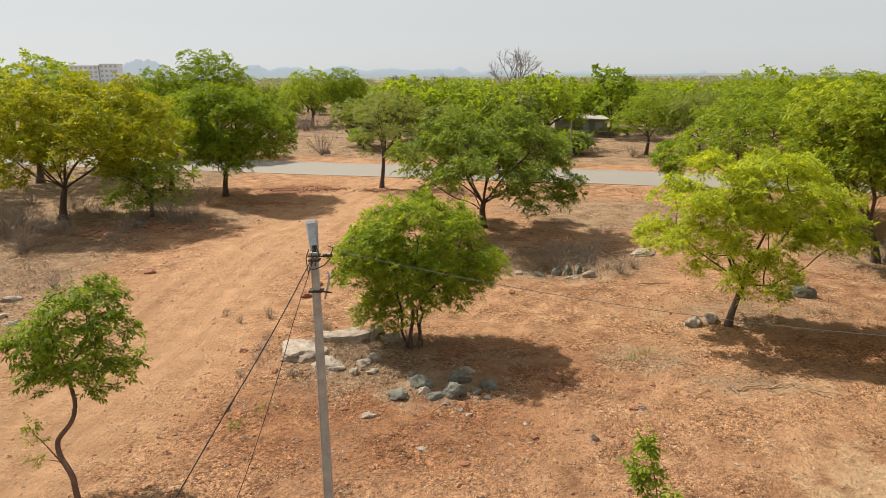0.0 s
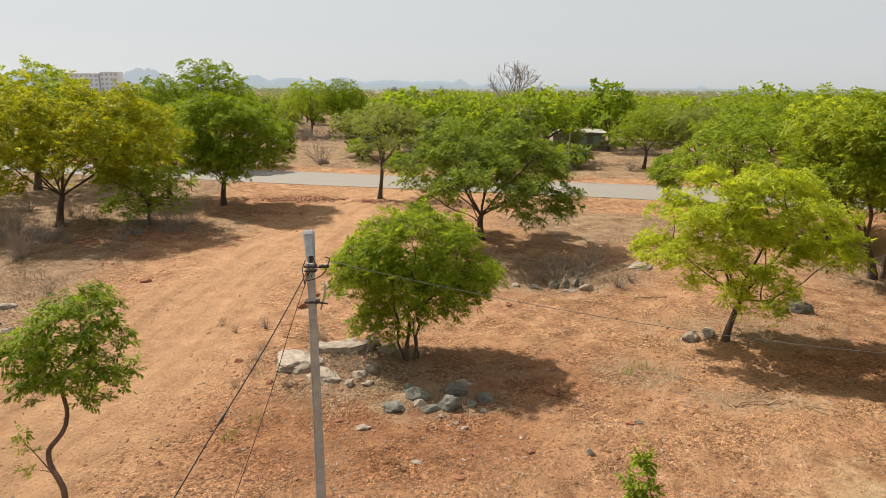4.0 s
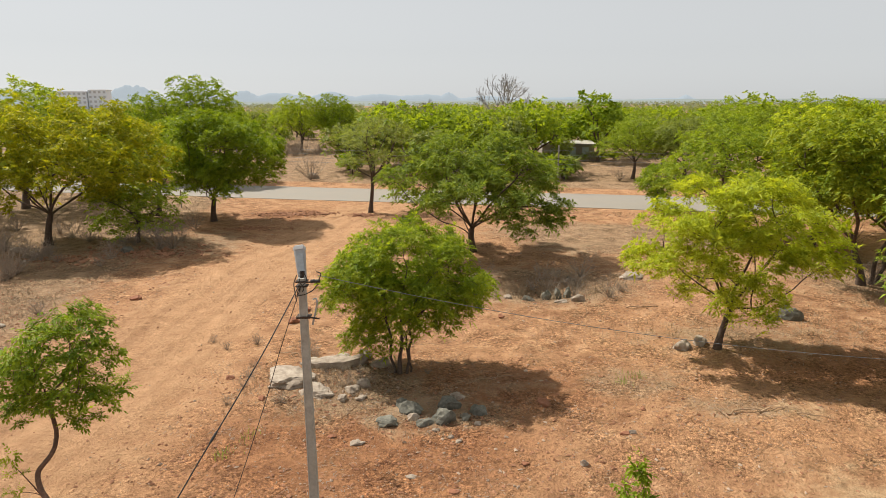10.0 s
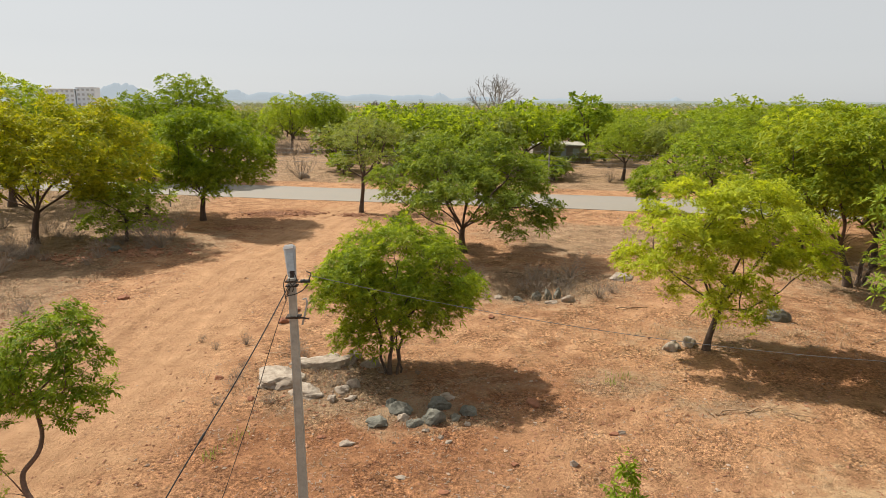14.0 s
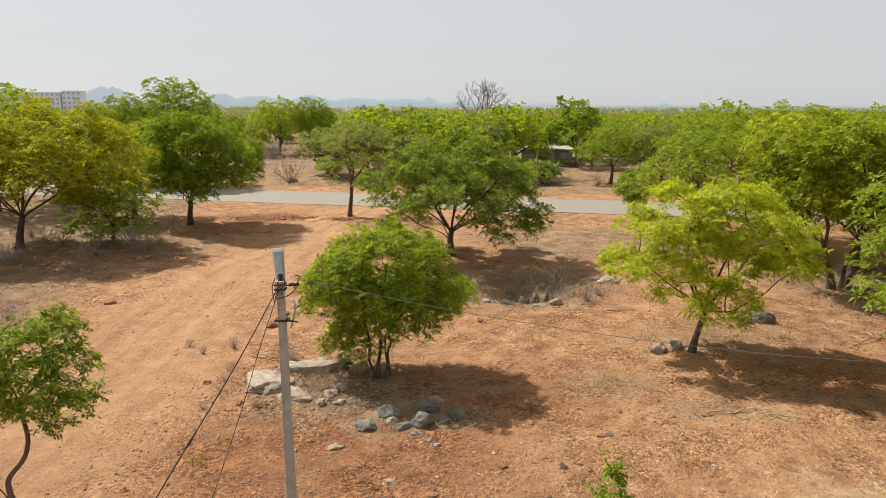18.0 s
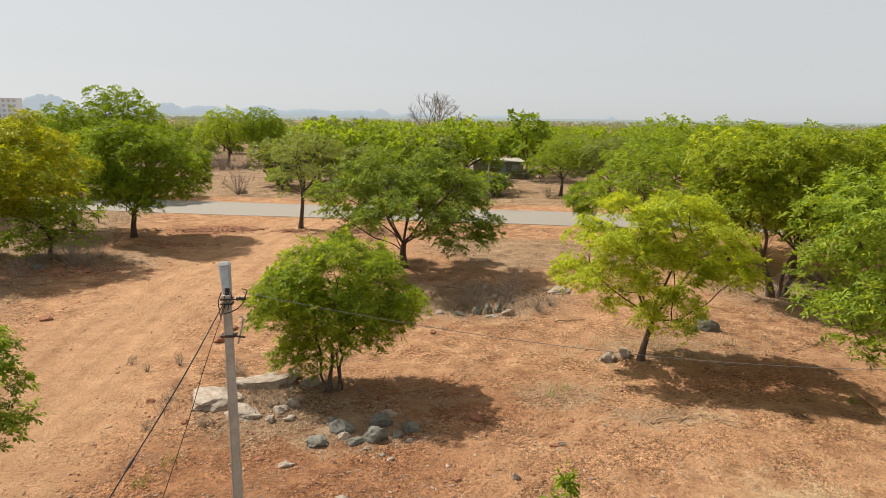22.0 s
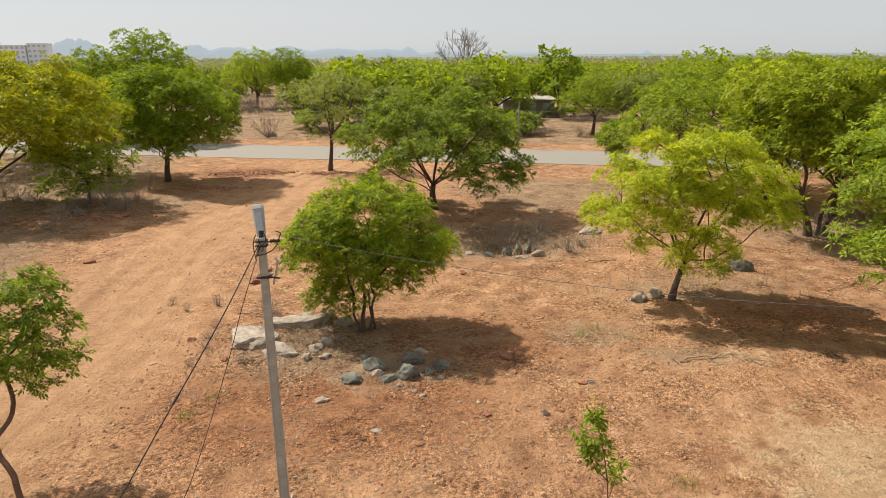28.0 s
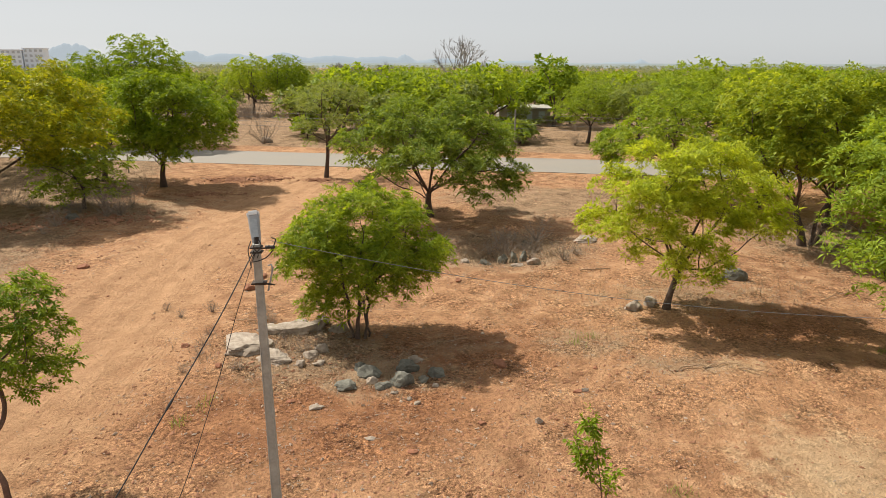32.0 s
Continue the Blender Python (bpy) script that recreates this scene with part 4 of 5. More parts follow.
while len(spots) < 262 and tries < 14000:
    tries += 1
    y = 26 + 160 * R.random() ** 0.8
    x = R.uniform(-0.8, 1.2) * (y + 8)
    if abs(road_off(x, y)) < 7 or any((x - a) ** 2 + (y - b) ** 2 < 17 for a, b in spots):
        continue
    if road_off(x, y) < 0 and x < 27:
        continue
    if road_off(x, y) > 0 and (-27 < x < 26 and y < 86 or -30 < x < -10 and y < 112):
        continue
    spots.append((x, y))
    planted(int(R.choice([0, 1, 4, 5, 0, 4])) if x < 20 else int(R.choice([0, 5, 0, 3, 2, 4])), x, y, R.uniform(0.95, 1.08) if x > 20 and y < 90 else R.uniform(0.7, 0.9), R.uniform(0, 360))


SHRUBS = [tree_meshes(130 + k, [(0, 0, 0), (0.02, 0.0, 0.2), (0.05, 0.0, 0.4), (0.05, 0.0, 0.55)], 0.07, auto_lobes(np.random.default_rng(140 + k), (0, 0, 1.15), 1.9, 1.7, 1.1, 8, 0.44), 110, 3, leaf, BARK, 0.6, 0.5, per=2, whole=True, reach=6) for k, leaf in enumerate((LEAF_GREY, LEAF_MID, LEAF_DARK))]
for _ in range(130):
    y = R.uniform(84, 175)
    x = R.uniform(-0.7, 0.75) * y
    if -30 < x < -10 and y < 110 or 13 < x < 25 and y < 95:
        continue
    k = int(R.integers(0, 3))
    t = plant_tree("shrub", (x, y), SHRUBS[k], ("dusty grey-green", "mid-green", "dark-green")[k] + " low shrub under the far trees", "far shrubs", R.uniform(0, 360), "shrub")
    w = R.uniform(0.8, 1.7)
    t.scale = (w, w, w * R.uniform(0.8, 1.1))


for k in range(26):
    x, y = R.uniform(-11, 14), R.uniform(66, 84)
    if k < 9:
        x, y = 13.5 + 1.35 * k, 86.0 + R.uniform(0, 2.2)
    t = plant_tree("shrub", (x, y), SHRUBS[k % 3], ("dusty grey-green", "mid-green", "dark-green")[k % 3] + " low shrub across the road", "roadside shrubs", R.uniform(0, 360), "shrub")
    w = R.uniform(0.42, 0.58) if k < 9 else R.uniform(0.6, 1.3)
    t.scale = (w, w, w * R.uniform(0.8, 1.1))


def far_wood(name, label, n, near, far, power, k, lod, seed, leaf):
    rng = np.random.default_rng(seed)
    y = near + (far - near) * rng.random(n) ** power
    x = rng.uniform(-0.9, 0.95, n) * y
    h = rng.uniform(0.6, 1.05, n)
    d = rng.normal(0, 1, (n, k, 3))
    d /= np.linalg.norm(d, axis=2)[:, :, None]
    p = np.stack([x, y, 3.5 * h], -1)[:, None] + d * (h[:, None, None] * np.array([3.2, 3.2, 1.9]))
    tagged(new(name, raw_mesh(name, *foliage(rng, p.reshape(-1, 3), lod, 1.0), leaf)), label, "woodland", kind="stuff")


far_wood("scrub_wood", "grey-green scrub trees beyond the grove", 1000, 175, 360, 1.2, 15, 3, 90, LEAF_GREY)
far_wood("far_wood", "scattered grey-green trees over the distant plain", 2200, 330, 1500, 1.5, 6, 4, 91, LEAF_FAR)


# ---- distance ----
def far_land():
    az, r = np.radians(np.linspace(-75, 75, 121)), np.geomspace(1100, 4500, 26)
    A, Q = np.meshgrid(az, r)
    X, Y = Q * np.sin(A), Q * np.cos(A)
    Z = 0.4 + 9.0 * (Q - 1100) / 3400 + 3.0 * (value_noise(X, Y, 420.0, 41) - 0.4) * (Q > 1200)
    n, m = X.shape
    i = (np.arange(n - 1)[:, None] * m + np.arange(m - 1)).ravel()
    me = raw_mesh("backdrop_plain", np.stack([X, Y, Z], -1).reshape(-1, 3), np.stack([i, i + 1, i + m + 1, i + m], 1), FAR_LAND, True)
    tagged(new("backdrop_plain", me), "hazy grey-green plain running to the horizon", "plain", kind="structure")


def hill(x, half, top, flat, seed):
    """A far hill: an eroded mound with a craggy crest."""
    u, v = np.meshgrid(np.linspace(-1.6, 1.6, 61), np.linspace(-1, 1, 13))
    d = np.abs(u) ** flat
    crest = np.exp(-d * 1.6) * (1 + 0.10 * (value_noise(u * 5, v * 0.0, 1.0, seed) - 0.5) + 0.14 * (value_noise(u * 15, v * 0.0, 1.0, seed + 7) - 0.5)) * np.clip(1 - v * v, 0, 1) ** 0.7
    edge = np.clip((1.6 - np.abs(u)) / 0.4, 0, 1)
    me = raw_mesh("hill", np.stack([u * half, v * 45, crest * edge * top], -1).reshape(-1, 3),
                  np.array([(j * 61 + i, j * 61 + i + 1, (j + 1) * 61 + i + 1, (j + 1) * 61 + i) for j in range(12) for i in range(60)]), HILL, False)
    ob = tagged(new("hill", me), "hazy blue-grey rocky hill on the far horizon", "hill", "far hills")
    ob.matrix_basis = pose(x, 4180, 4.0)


far_land()
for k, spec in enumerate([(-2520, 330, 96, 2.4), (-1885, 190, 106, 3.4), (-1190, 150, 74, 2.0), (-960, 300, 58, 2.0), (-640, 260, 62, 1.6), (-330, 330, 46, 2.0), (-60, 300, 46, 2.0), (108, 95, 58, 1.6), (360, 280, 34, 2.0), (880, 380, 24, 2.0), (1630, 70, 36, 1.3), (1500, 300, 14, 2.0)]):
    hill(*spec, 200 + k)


def box_mesh(name, sx, sy, sz, mat, bevel=0.0, at=(0, 0, 0)):
    bm = bmesh.new()
    bmesh.ops.create_cube(bm, size=1.0, matrix=Matrix.Translation(at) @ Matrix.Diagonal((sx, sy, sz, 1)))
    if bevel:
        bmesh.ops.bevel(bm, geom=bm.edges[:], offset=bevel, segments=2, affect="EDGES")
    return bm_mesh(name, bm, mat)


def far_building(x, y, length, tall, floors, bays, label):
    b = thing("apartment_building", (x, y, 0), label, "building", "far buildings", 12)
    part("wall", box_mesh("wall", length, 14, tall, FAR_WALL, 0, (0, 0, tall / 2)), b)
    part("roof", box_mesh("roof", length + 0.8, 14.8, 0.5, FAR_WALL, 0, (0, 0, tall + 0.25)), b)
    pane = box_mesh("window", 1.7, 0.3, 1.6, FAR_GLASS)
    for f in range(floors):
        for k in range(bays):
            w = part("window", pane, b)
            w.location = (-length / 2 + length * (k + 0.5) / bays, -7.05, tall * (f + 0.6) / floors)


far_building(-283, 500, 46, 16.0, 5, 14, "long white apartment block far across the trees")
far_building(-254, 508, 13, 17.2, 5, 4, "taller white apartment block beside the long one")


def shed():
    s = thing("shed", (19.2, 92, 0), "low pale shed with a corrugated sheet roof", "shed", rz=-4)
    for sx, sy, at in ((7.2, 0.2, (0, -2.2, 1.0)), (7.2, 0.2, (0, 2.2, 1.15)), (0.2, 4.2, (-3.5, 0, 1.0)), (0.2, 4.2, (3.5, 0, 1.0))):
        part("wall", box_mesh("wall", sx, sy, 2 * at[2], SHED_WALL, 0, at), s)
    x = np.linspace(-3.9, 3.9, 79)
    z = 0.03 * np.sin(x * 2 * math.pi / 0.4)
    v = np.concatenate([np.stack([x, np.full_like(x, yy), z + zz], -1) for yy, zz in ((-2.6, 2.06), (2.6, 2.30))])
    i = np.arange(78)
    roof = part("roof", raw_mesh("roof", v, np.stack([i, i + 1, i + 80, i + 79], 1), SHED_ROOF), s)
    roof.modifiers.new("sheet", "SOLIDIFY").thickness = 0.02
    for k in (-2.0, 0.6, 2.4):
        part("doorway", box_mesh("doorway", 0.9, 0.06, 1.6, FAR_GLASS, 0, (k, -2.33, 0.8)), s)


shed()


# ---- the roadside power line ----
def cable(name, points, radius, mat, label, category="cable", group="", sides=6):
    pts = np.asarray(points, float)
    ob = new(name, raw_mesh(name, *tube(pts, np.full(len(pts), radius), sides), mat, True))
    return tagged(ob, label, category, group)


def sagged(a, b, sag, n=24):
    s = np.linspace(0, 1, n)[:, None]
    p = np.asarray(a) * (1 - s) + np.asarray(b) * s
    p[:, 2] -= 4 * sag * (s * (1 - s))[:, 0]
    return p


line_posts = [(x, 59.6 - 0.245 * x) for x in (-50, -19.4, 11.24, 42)]
for x, y in line_posts:
    t = thing("line_post", (x, y, float(height(x, y)) - 0.2), "slim weathered brown post of the roadside line", "post", "roadside line posts")
    part("shaft", box_mesh("shaft", 0.11, 0.10, 4.2, DEADWOOD, 0.015, (0, 0, 2.1)), t)
    for z in (2.7, 3.1, 3.5, 3.9):
        part("insulator", box_mesh("insulator", 0.05, 0.08, 0.07, RUBBER, 0.015, (0, -0.085, z)), t)
for z in (2.5, 2.9, 3.3, 3.7):
    for (xa, ya), (xb, yb) in zip(line_posts[:-1], line_posts[1:]):
        cable("line_wire", sagged((xa, ya - 0.16, z), (xb, yb - 0.16, z), 0.25, 14), 0.011, WIRE, "thin grey wire strung along the road", "wire", "roadside wires", 4)


def stake(x, y, tall, lean):
    ob = new("stake", raw_mesh("stake", *tube([(0, 0, -0.2), (0.02, 0, tall * 0.5), (lean, 0, tall)], [0.06, 0.055, 0.045], 7), DEADWOOD, True))
    ob.matrix_basis = pose(x, y, float(height(x, y)))
    tagged(ob, "weathered wooden stake by the road", "post")


stake(-19.55, 49.6, 1.4, 0.05)


# ---- the lamp pole and its cables ----
PX, PY = -1.93, 9.15


def lamp_pole():
    p = thing("street_lamp", (PX, PY, float(height(PX, PY)) - 0.05), "grey concrete pole with a white-capped street light", "street lamp")
    bm = bmesh.new()
    rings = []
    for z, w, d in ((-0.4, 0.155, 0.13), (2.0, 0.14, 0.12), (4.0, 0.122, 0.11), (5.52, 0.108, 0.10)):
        c = 0.018
        rings.append([bm.verts.new((sx * w / 2 - (sx * c if e else 0), sy * d / 2 - (0 if e else sy * c), z)) for sx, sy, e in
                      ((-1, -1, 0), (-1, -1, 1), (1, -1, 1), (1, -1, 0), (1, 1, 0), (1, 1, 1), (-1, 1, 1), (-1, 1, 0))])
    for a, b in zip(rings[:-1], rings[1:]):
        for i in range(8):
            bm.faces.new((a[i], a[(i + 1) % 8], b[(i + 1) % 8], b[i]))
    bm.faces.new(rings[-1])
    part("shaft", bm_mesh("shaft", bm, CONCRETE), p)
    # recessed faces of the shaft show as two raised edge ribs
    for sx in (-1, 1):
        part("rib", raw_mesh("rib", *tube([(sx * 0.064, -0.065, 0.0), (sx * 0.058, -0.060, 2.0), (sx * 0.050, -0.055, 4.0), (sx * 0.044, -0.050, 5.4)], [0.013, 0.012, 0.011, 0.010], 5), CONCRETE), p)
    tilt = Matrix.Translation((0, 0.05, 5.48)) @ Matrix.Rotation(radians(-33), 4, "X") @ Matrix.Rotation(radians(-9), 4, "Y")
    bm = bmesh.new()
    prev = None
    for z, w, d in ((0.0, 0.10, 0.08), (0.06, 0.125, 0.10), (0.22, 0.145, 0.115), (0.42, 0.165, 0.12), (0.50, 0.165, 0.11), (0.53, 0.14, 0.08)):
        ring = [bm.verts.new(tilt @ Vector((math.copysign(abs(math.cos(t)) ** 0.45, math.cos(t)) * w / 2, math.copysign(abs(math.sin(t)) ** 0.45, math.sin(t)) * d / 2, z))) for t in np.linspace(0, 2 * math.pi, 20, endpoint=False)]
        if prev:
            for i in range(20):
                bm.faces.new((prev[i], prev[(i + 1) % 20], ring[(i + 1) % 20], ring[i]))
        else:
            bm.faces.new(ring[::-1])
        prev = ring
    bm.faces.new(prev)
    head = part("lamp_head", bm_mesh("lamp_head", bm, LAMP_GREY, False), p, "grey street light housing")
    lid = box_mesh("cover_plate", 0.10, 0.02, 0.30, METAL, 0.006, (0.005, -0.062, 0.24))
    lid.transform(tilt)
    part("cover_plate", lid, head, "grey cover plate")
    rim = box_mesh("end_cap", 0.18, 0.13, 0.10, LAMP_WHITE, 0.025, (0, 0, 0.49))
    rim.transform(tilt)
    part("end_cap", rim, head, "white end cap")
    part("neck", raw_mesh("neck", *tube([(0, 0, 5.35), (0, 0.01, 5.5), (0, 0.06, 5.6)], [0.045, 0.045, 0.04], 10), DARK_METAL, True), p, "dark steel neck")
    for z in (5.40, 5.47):
        part("strap", box_mesh("strap", 0.175, 0.135, 0.022, DARK_METAL, 0.004, (0, 0, z)), p)
    part("clamp", box_mesh("clamp", 0.215, 0.16, 0.03, DARK_METAL, 0.006, (0.0, 0, 4.92)), p, "rusty pole clamp")
    part("clamp_arm", raw_mesh("clamp_arm", *tube([(0.08, -0.05, 4.92), (0.16, -0.06, 4.915), (0.24, -0.06, 4.90)], [0.014, 0.014, 0.012], 6), DARK_METAL, True), p)
    part("hook_bar", raw_mesh("hook_bar", *tube([(0.13, -0.04, 4.80), (0.17, -0.03, 4.95), (0.215, -0.03, 5.14), (0.20, -0.03, 5.21), (0.15, -0.03, 5.19)], [0.016, 0.016, 0.015, 0.014, 0.012], 6), METAL, True), p, "bent galvanised bar")
    part("insulator_arm", raw_mesh("insulator_arm", *tube([(0.05, -0.05, 5.46), (0.16, -0.05, 5.47), (0.27, -0.05, 5.50)], [0.012, 0.012, 0.01], 6), DARK_METAL, True), p)
    for x in (0.17, 0.24):
        part("insulator", raw_mesh("insulator", *tube([(x - 0.035, -0.05, 5.475), (x - 0.02, -0.05, 5.477), (x, -0.05, 5.48), (x + 0.02, -0.05, 5.483), (x + 0.035, -0.05, 5.485)], [0.018, 0.034, 0.022, 0.034, 0.018], 9), RUBBER, True), p)
    loops = [[(0.05, -0.08, 5.62), (0.10, -0.10, 5.52), (0.04, -0.12, 5.44), (-0.05, -0.09, 5.36), (-0.07, -0.08, 5.25)],
             [(-0.06, -0.06, 5.58), (-0.11, -0.08, 5.45), (-0.09, -0.09, 5.30), (-0.08, -0.08, 5.18)],
             [(0.02, -0.10, 5.60), (-0.02, -0.13, 5.50), (0.05, -0.12, 5.40), (0.02, -0.09, 5.33)],
             [(0.26, -0.05, 5.50), (0.30, -0.06, 5.60), (0.23, -0.07, 5.63)],
             [(-0.06, -0.09, 5.27), (0.05, -0.10, 5.29), (0.16, -0.08, 5.34), (0.25, -0.06, 5.44)]]
    for pts in loops:
        s = np.linspace(0, 1, 14)
        q = np.stack([np.interp(s, np.linspace(0, 1, len(pts)), np.array(pts)[:, k]) for k in range(3)], -1)
        q[1:-1] = (q[:-2] + q[1:-1] * 2 + q[2:]) / 4
        part("lead", raw_mesh("lead", *tube(q, np.full(14, 0.008), 5), RUBBER, True), p)


lamp_pole()


def bent(points, n=40):
    """A smooth curve through a few points, by Catmull and Rom."""
    p = np.asarray(points, float)
    p = np.concatenate([2 * p[:1] - p[1:2], p, 2 * p[-1:] - p[-2:-1]])
    out = []
    for k in range(1, len(p) - 2):
        for t in np.linspace(0, 1, n // (len(p) - 3), endpoint=False):
            out.append(0.5 * (2 * p[k] + (p[k + 1] - p[k - 1]) * t + (2 * p[k - 1] - 5 * p[k] + 4 * p[k + 1] - p[k + 2]) * t ** 2 + (3 * p[k] - p[k - 1] - 3 * p[k + 1] + p[k + 2]) * t ** 3))
    out.append(p[-2])
    return np.array(out)


xw = np.linspace(-1.70, 24.7, 60)
cable("overhead_wire", np.stack([xw, np.full_like(xw, 9.10), 3.90 + 1.62 * ((xw - 11.5) / 13.16) ** 2 * (1 + 0.0 * xw)], -1), 0.0045, WIRE, "thin grey overhead wire sagging from the lamp pole", "wire", "pole cables")
drop = bent([(-1.96, 9.09, 5.38), (-2.28, 8.42, 4.75), (-2.59, 7.94, 4.21), (-2.98, 7.32, 3.57), (-3.30, 6.79, 3.03), (-3.55, 6.40, 2.72), (-4.4, 5.0, 2.25), (-5.2, 3.75, 2.3), (-6.0, 2.5, 2.8)])
cable("service_cable", drop, 0.009, RUBBER, "thick black service cable sagging from the lamp pole", "cable", "pole cables")
for k in (13, 22):
    ob = new("cable_joint", raw_mesh("cable_joint", *tube([drop[k] + (drop[k + 1] - drop[k]) * t for t in (-0.25, 0, 0.4, 0.65)], [0.011, 0.018, 0.018, 0.011], 7), RUBBER, True))
    tagged(ob, "taped lump joint on the black service cable", "cable joint")
thin_drop = bent([(-1.95, 9.09, 5.33), (-2.12, 8.42, 4.67), (-2.29, 7.92, 3.98), (-2.60, 6.98, 2.93), (-2.78, 6.45, 2.70), (-3.3, 4.8, 2.3), (-3.7, 3.5, 2.5), (-4.0, 2.5, 2.9)])
cable("service_wire", thin_drop, 0.006, DARK_METAL, "thin brown service wire sagging from the lamp pole", "wire", "pole cables")


# ---- bare trees ----
def bare_tree_mesh(seed, tall, spread):
    rng = np.random.default_rng(seed)
    limbs = []

    def grow(p, d, length, rad, depth, out):
        q = p + d * length
        mid = (p + q) / 2 + rng.normal(0, 0.06 * length, 3)
        out.append(tube([p, mid, q], [rad, rad * 0.88, rad * 0.72], 5 if depth < 3 else 3))
        if depth == 5:
            return
        for k in range(3 if depth < 4 else 2):
            w = d + rng.normal(0, 0.40, 3) * np.array([spread, spread, 0.7]) + np.array([0, 0, 0.06])
            grow(q, w / np.linalg.norm(w), length * rng.uniform(0.58, 0.82), max(rad * 0.62, 0.024), depth + 1, out)
    trunk = tube([(0, 0, -0.3), (0.05, 0, tall * 0.17), (0, 0, tall * 0.36)], [tall * 0.018, tall * 0.015, tall * 0.013], 8)
    for k in range(7):
        az, el = k * 2.4 + rng.uniform(-0.2, 0.2), 0.45 + 0.17 * k
        w = np.array([math.cos(az) * math.cos(el) * spread, math.sin(az) * math.cos(el) * spread, math.sin(el)])
        one = []
        grow(np.array([0, 0, tall * (0.27 + 0.013 * k)]), w / np.linalg.norm(w), tall * (0.20 - 0.004 * k), tall * 0.0095, 1, one)
        limbs.append(raw_mesh("limb", *joined(one), DEADWOOD, True))
    return raw_mesh("trunk", *trunk, DEADWOOD, True), limbs


for seed, x, y, tall, spread in ((5, 12.1, 110, 14.2, 0.9), (6, 9.0, 116, 8.0, 0.9), (7, -1.0, 125, 9.2, 0.8), (8, -8.6, 122, 9.0, 0.6), (9, 21.5, 118, 8.0, 1.0), (10, -6.3, 119, 8.4, 0.5)):
    t = thing("bare_tree", (x, y, float(height(x, y))), "leafless grey tree standing among green ones", "tree", "bare trees")
    trunk, limbs = bare_tree_mesh(seed, tall, spread)
    part("trunk", trunk, t)
    for me in limbs:
        part("limb", me, t)


# ---- the leafy sapling ----
def sapling():
    s = thing("sapling", (3.70, 9.38, float(height(3.70, 9.38))), "thin leafy green sapling growing from bare soil", "sapling")
    rng = np.random.default_rng(33)
    main = bent([(0, 0, -0.1), (0.0, 0.05, 0.5), (-0.06, 0.12, 0.95), (-0.16, 0.2, 1.4), (-0.27, 0.3, 1.75)], 20)
    arm = bent([(-0.02, 0.07, 0.65), (-0.28, 0.13, 0.95), (-0.47, 0.2, 1.38)], 14)
    fork = bent([(0.0, 0.03, 0.3), (0.12, 0.1, 0.55), (0.22, 0.2, 0.85)], 12)
    part("stem", raw_mesh("stem", *joined([tube(main, np.linspace(0.016, 0.006, len(main)), 6), tube(fork, np.linspace(0.011, 0.005, len(fork)), 5), tube(arm, np.linspace(0.011, 0.005, len(arm)), 5)]), BARK_RED, True), s)
    p = np.concatenate([main[8::2] + rng.normal(0, 0.03, (len(main[8::2]), 3)), main[13:] + rng.normal(0, 0.05, (len(main) - 13, 3)), main[16:] + rng.normal(0, 0.06, (len(main) - 16, 3)), fork[7:], arm[6:] + rng.normal(0, 0.04, (len(arm) - 6, 3)), arm[9:] + rng.normal(0, 0.06, (len(arm) - 9, 3))])
    part("crown", raw_mesh("crown", *foliage(rng, p, 5, 0.85), LEAF_YOUNG), s, "small green leaflets")
    s.scale = (1.0, 1.0, 1.18)


sapling()


# ---- boulders and stones ----
def boulder_mesh(name, sx, sy, sz, seed, mat, sub=3, crag=0.30):
    bm = bmesh.new()
    bmesh.ops.create_icosphere(bm, subdivisions=sub, radius=1.0)
    rng = np.random.default_rng(seed)
    cuts = [(Vector(rng.normal(0, 1, 3)).normalized(), rng.uniform(0.52, 0.84)) for _ in range(12)]
    off = Vector(rng.uniform(-20, 20, 3))
    for v in bm.verts:
        p = v.co.copy()
        for n, d in cuts:
            over = p.dot(n) - d
            if over > 0:
                p -= n * over * 0.97
        p *= 1 + crag * noise.noise(p * 1.6 + off) + 0.14 * noise.noise(p * 3.6 + off) + 0.07 * noise.noise(p * 10.0 + off)
        v.co = Vector((p.x * sx / 2, p.y * sy / 2, p.z * sz * 0.62))
    return bm_mesh(name, bm, mat, False)


def boulder(x, y, sx, sy, sz, seed, mat, label, group, rz=0.0, sink=0.3):
    ob = new("boulder" if max(sx, sy) > 0.6 else "stone", boulder_mesh("boulder", sx, sy, sz, seed, mat, 4 if max(sx, sy) > 1 else 3))
    ob.matrix_basis = pose(x, y, float(height(x, y)) + sz * (0.5 - sink) * 0.6, 0, 0, rz)
    return tagged(ob, label, "boulder" if max(sx, sy) > 0.6 else "stone", group)


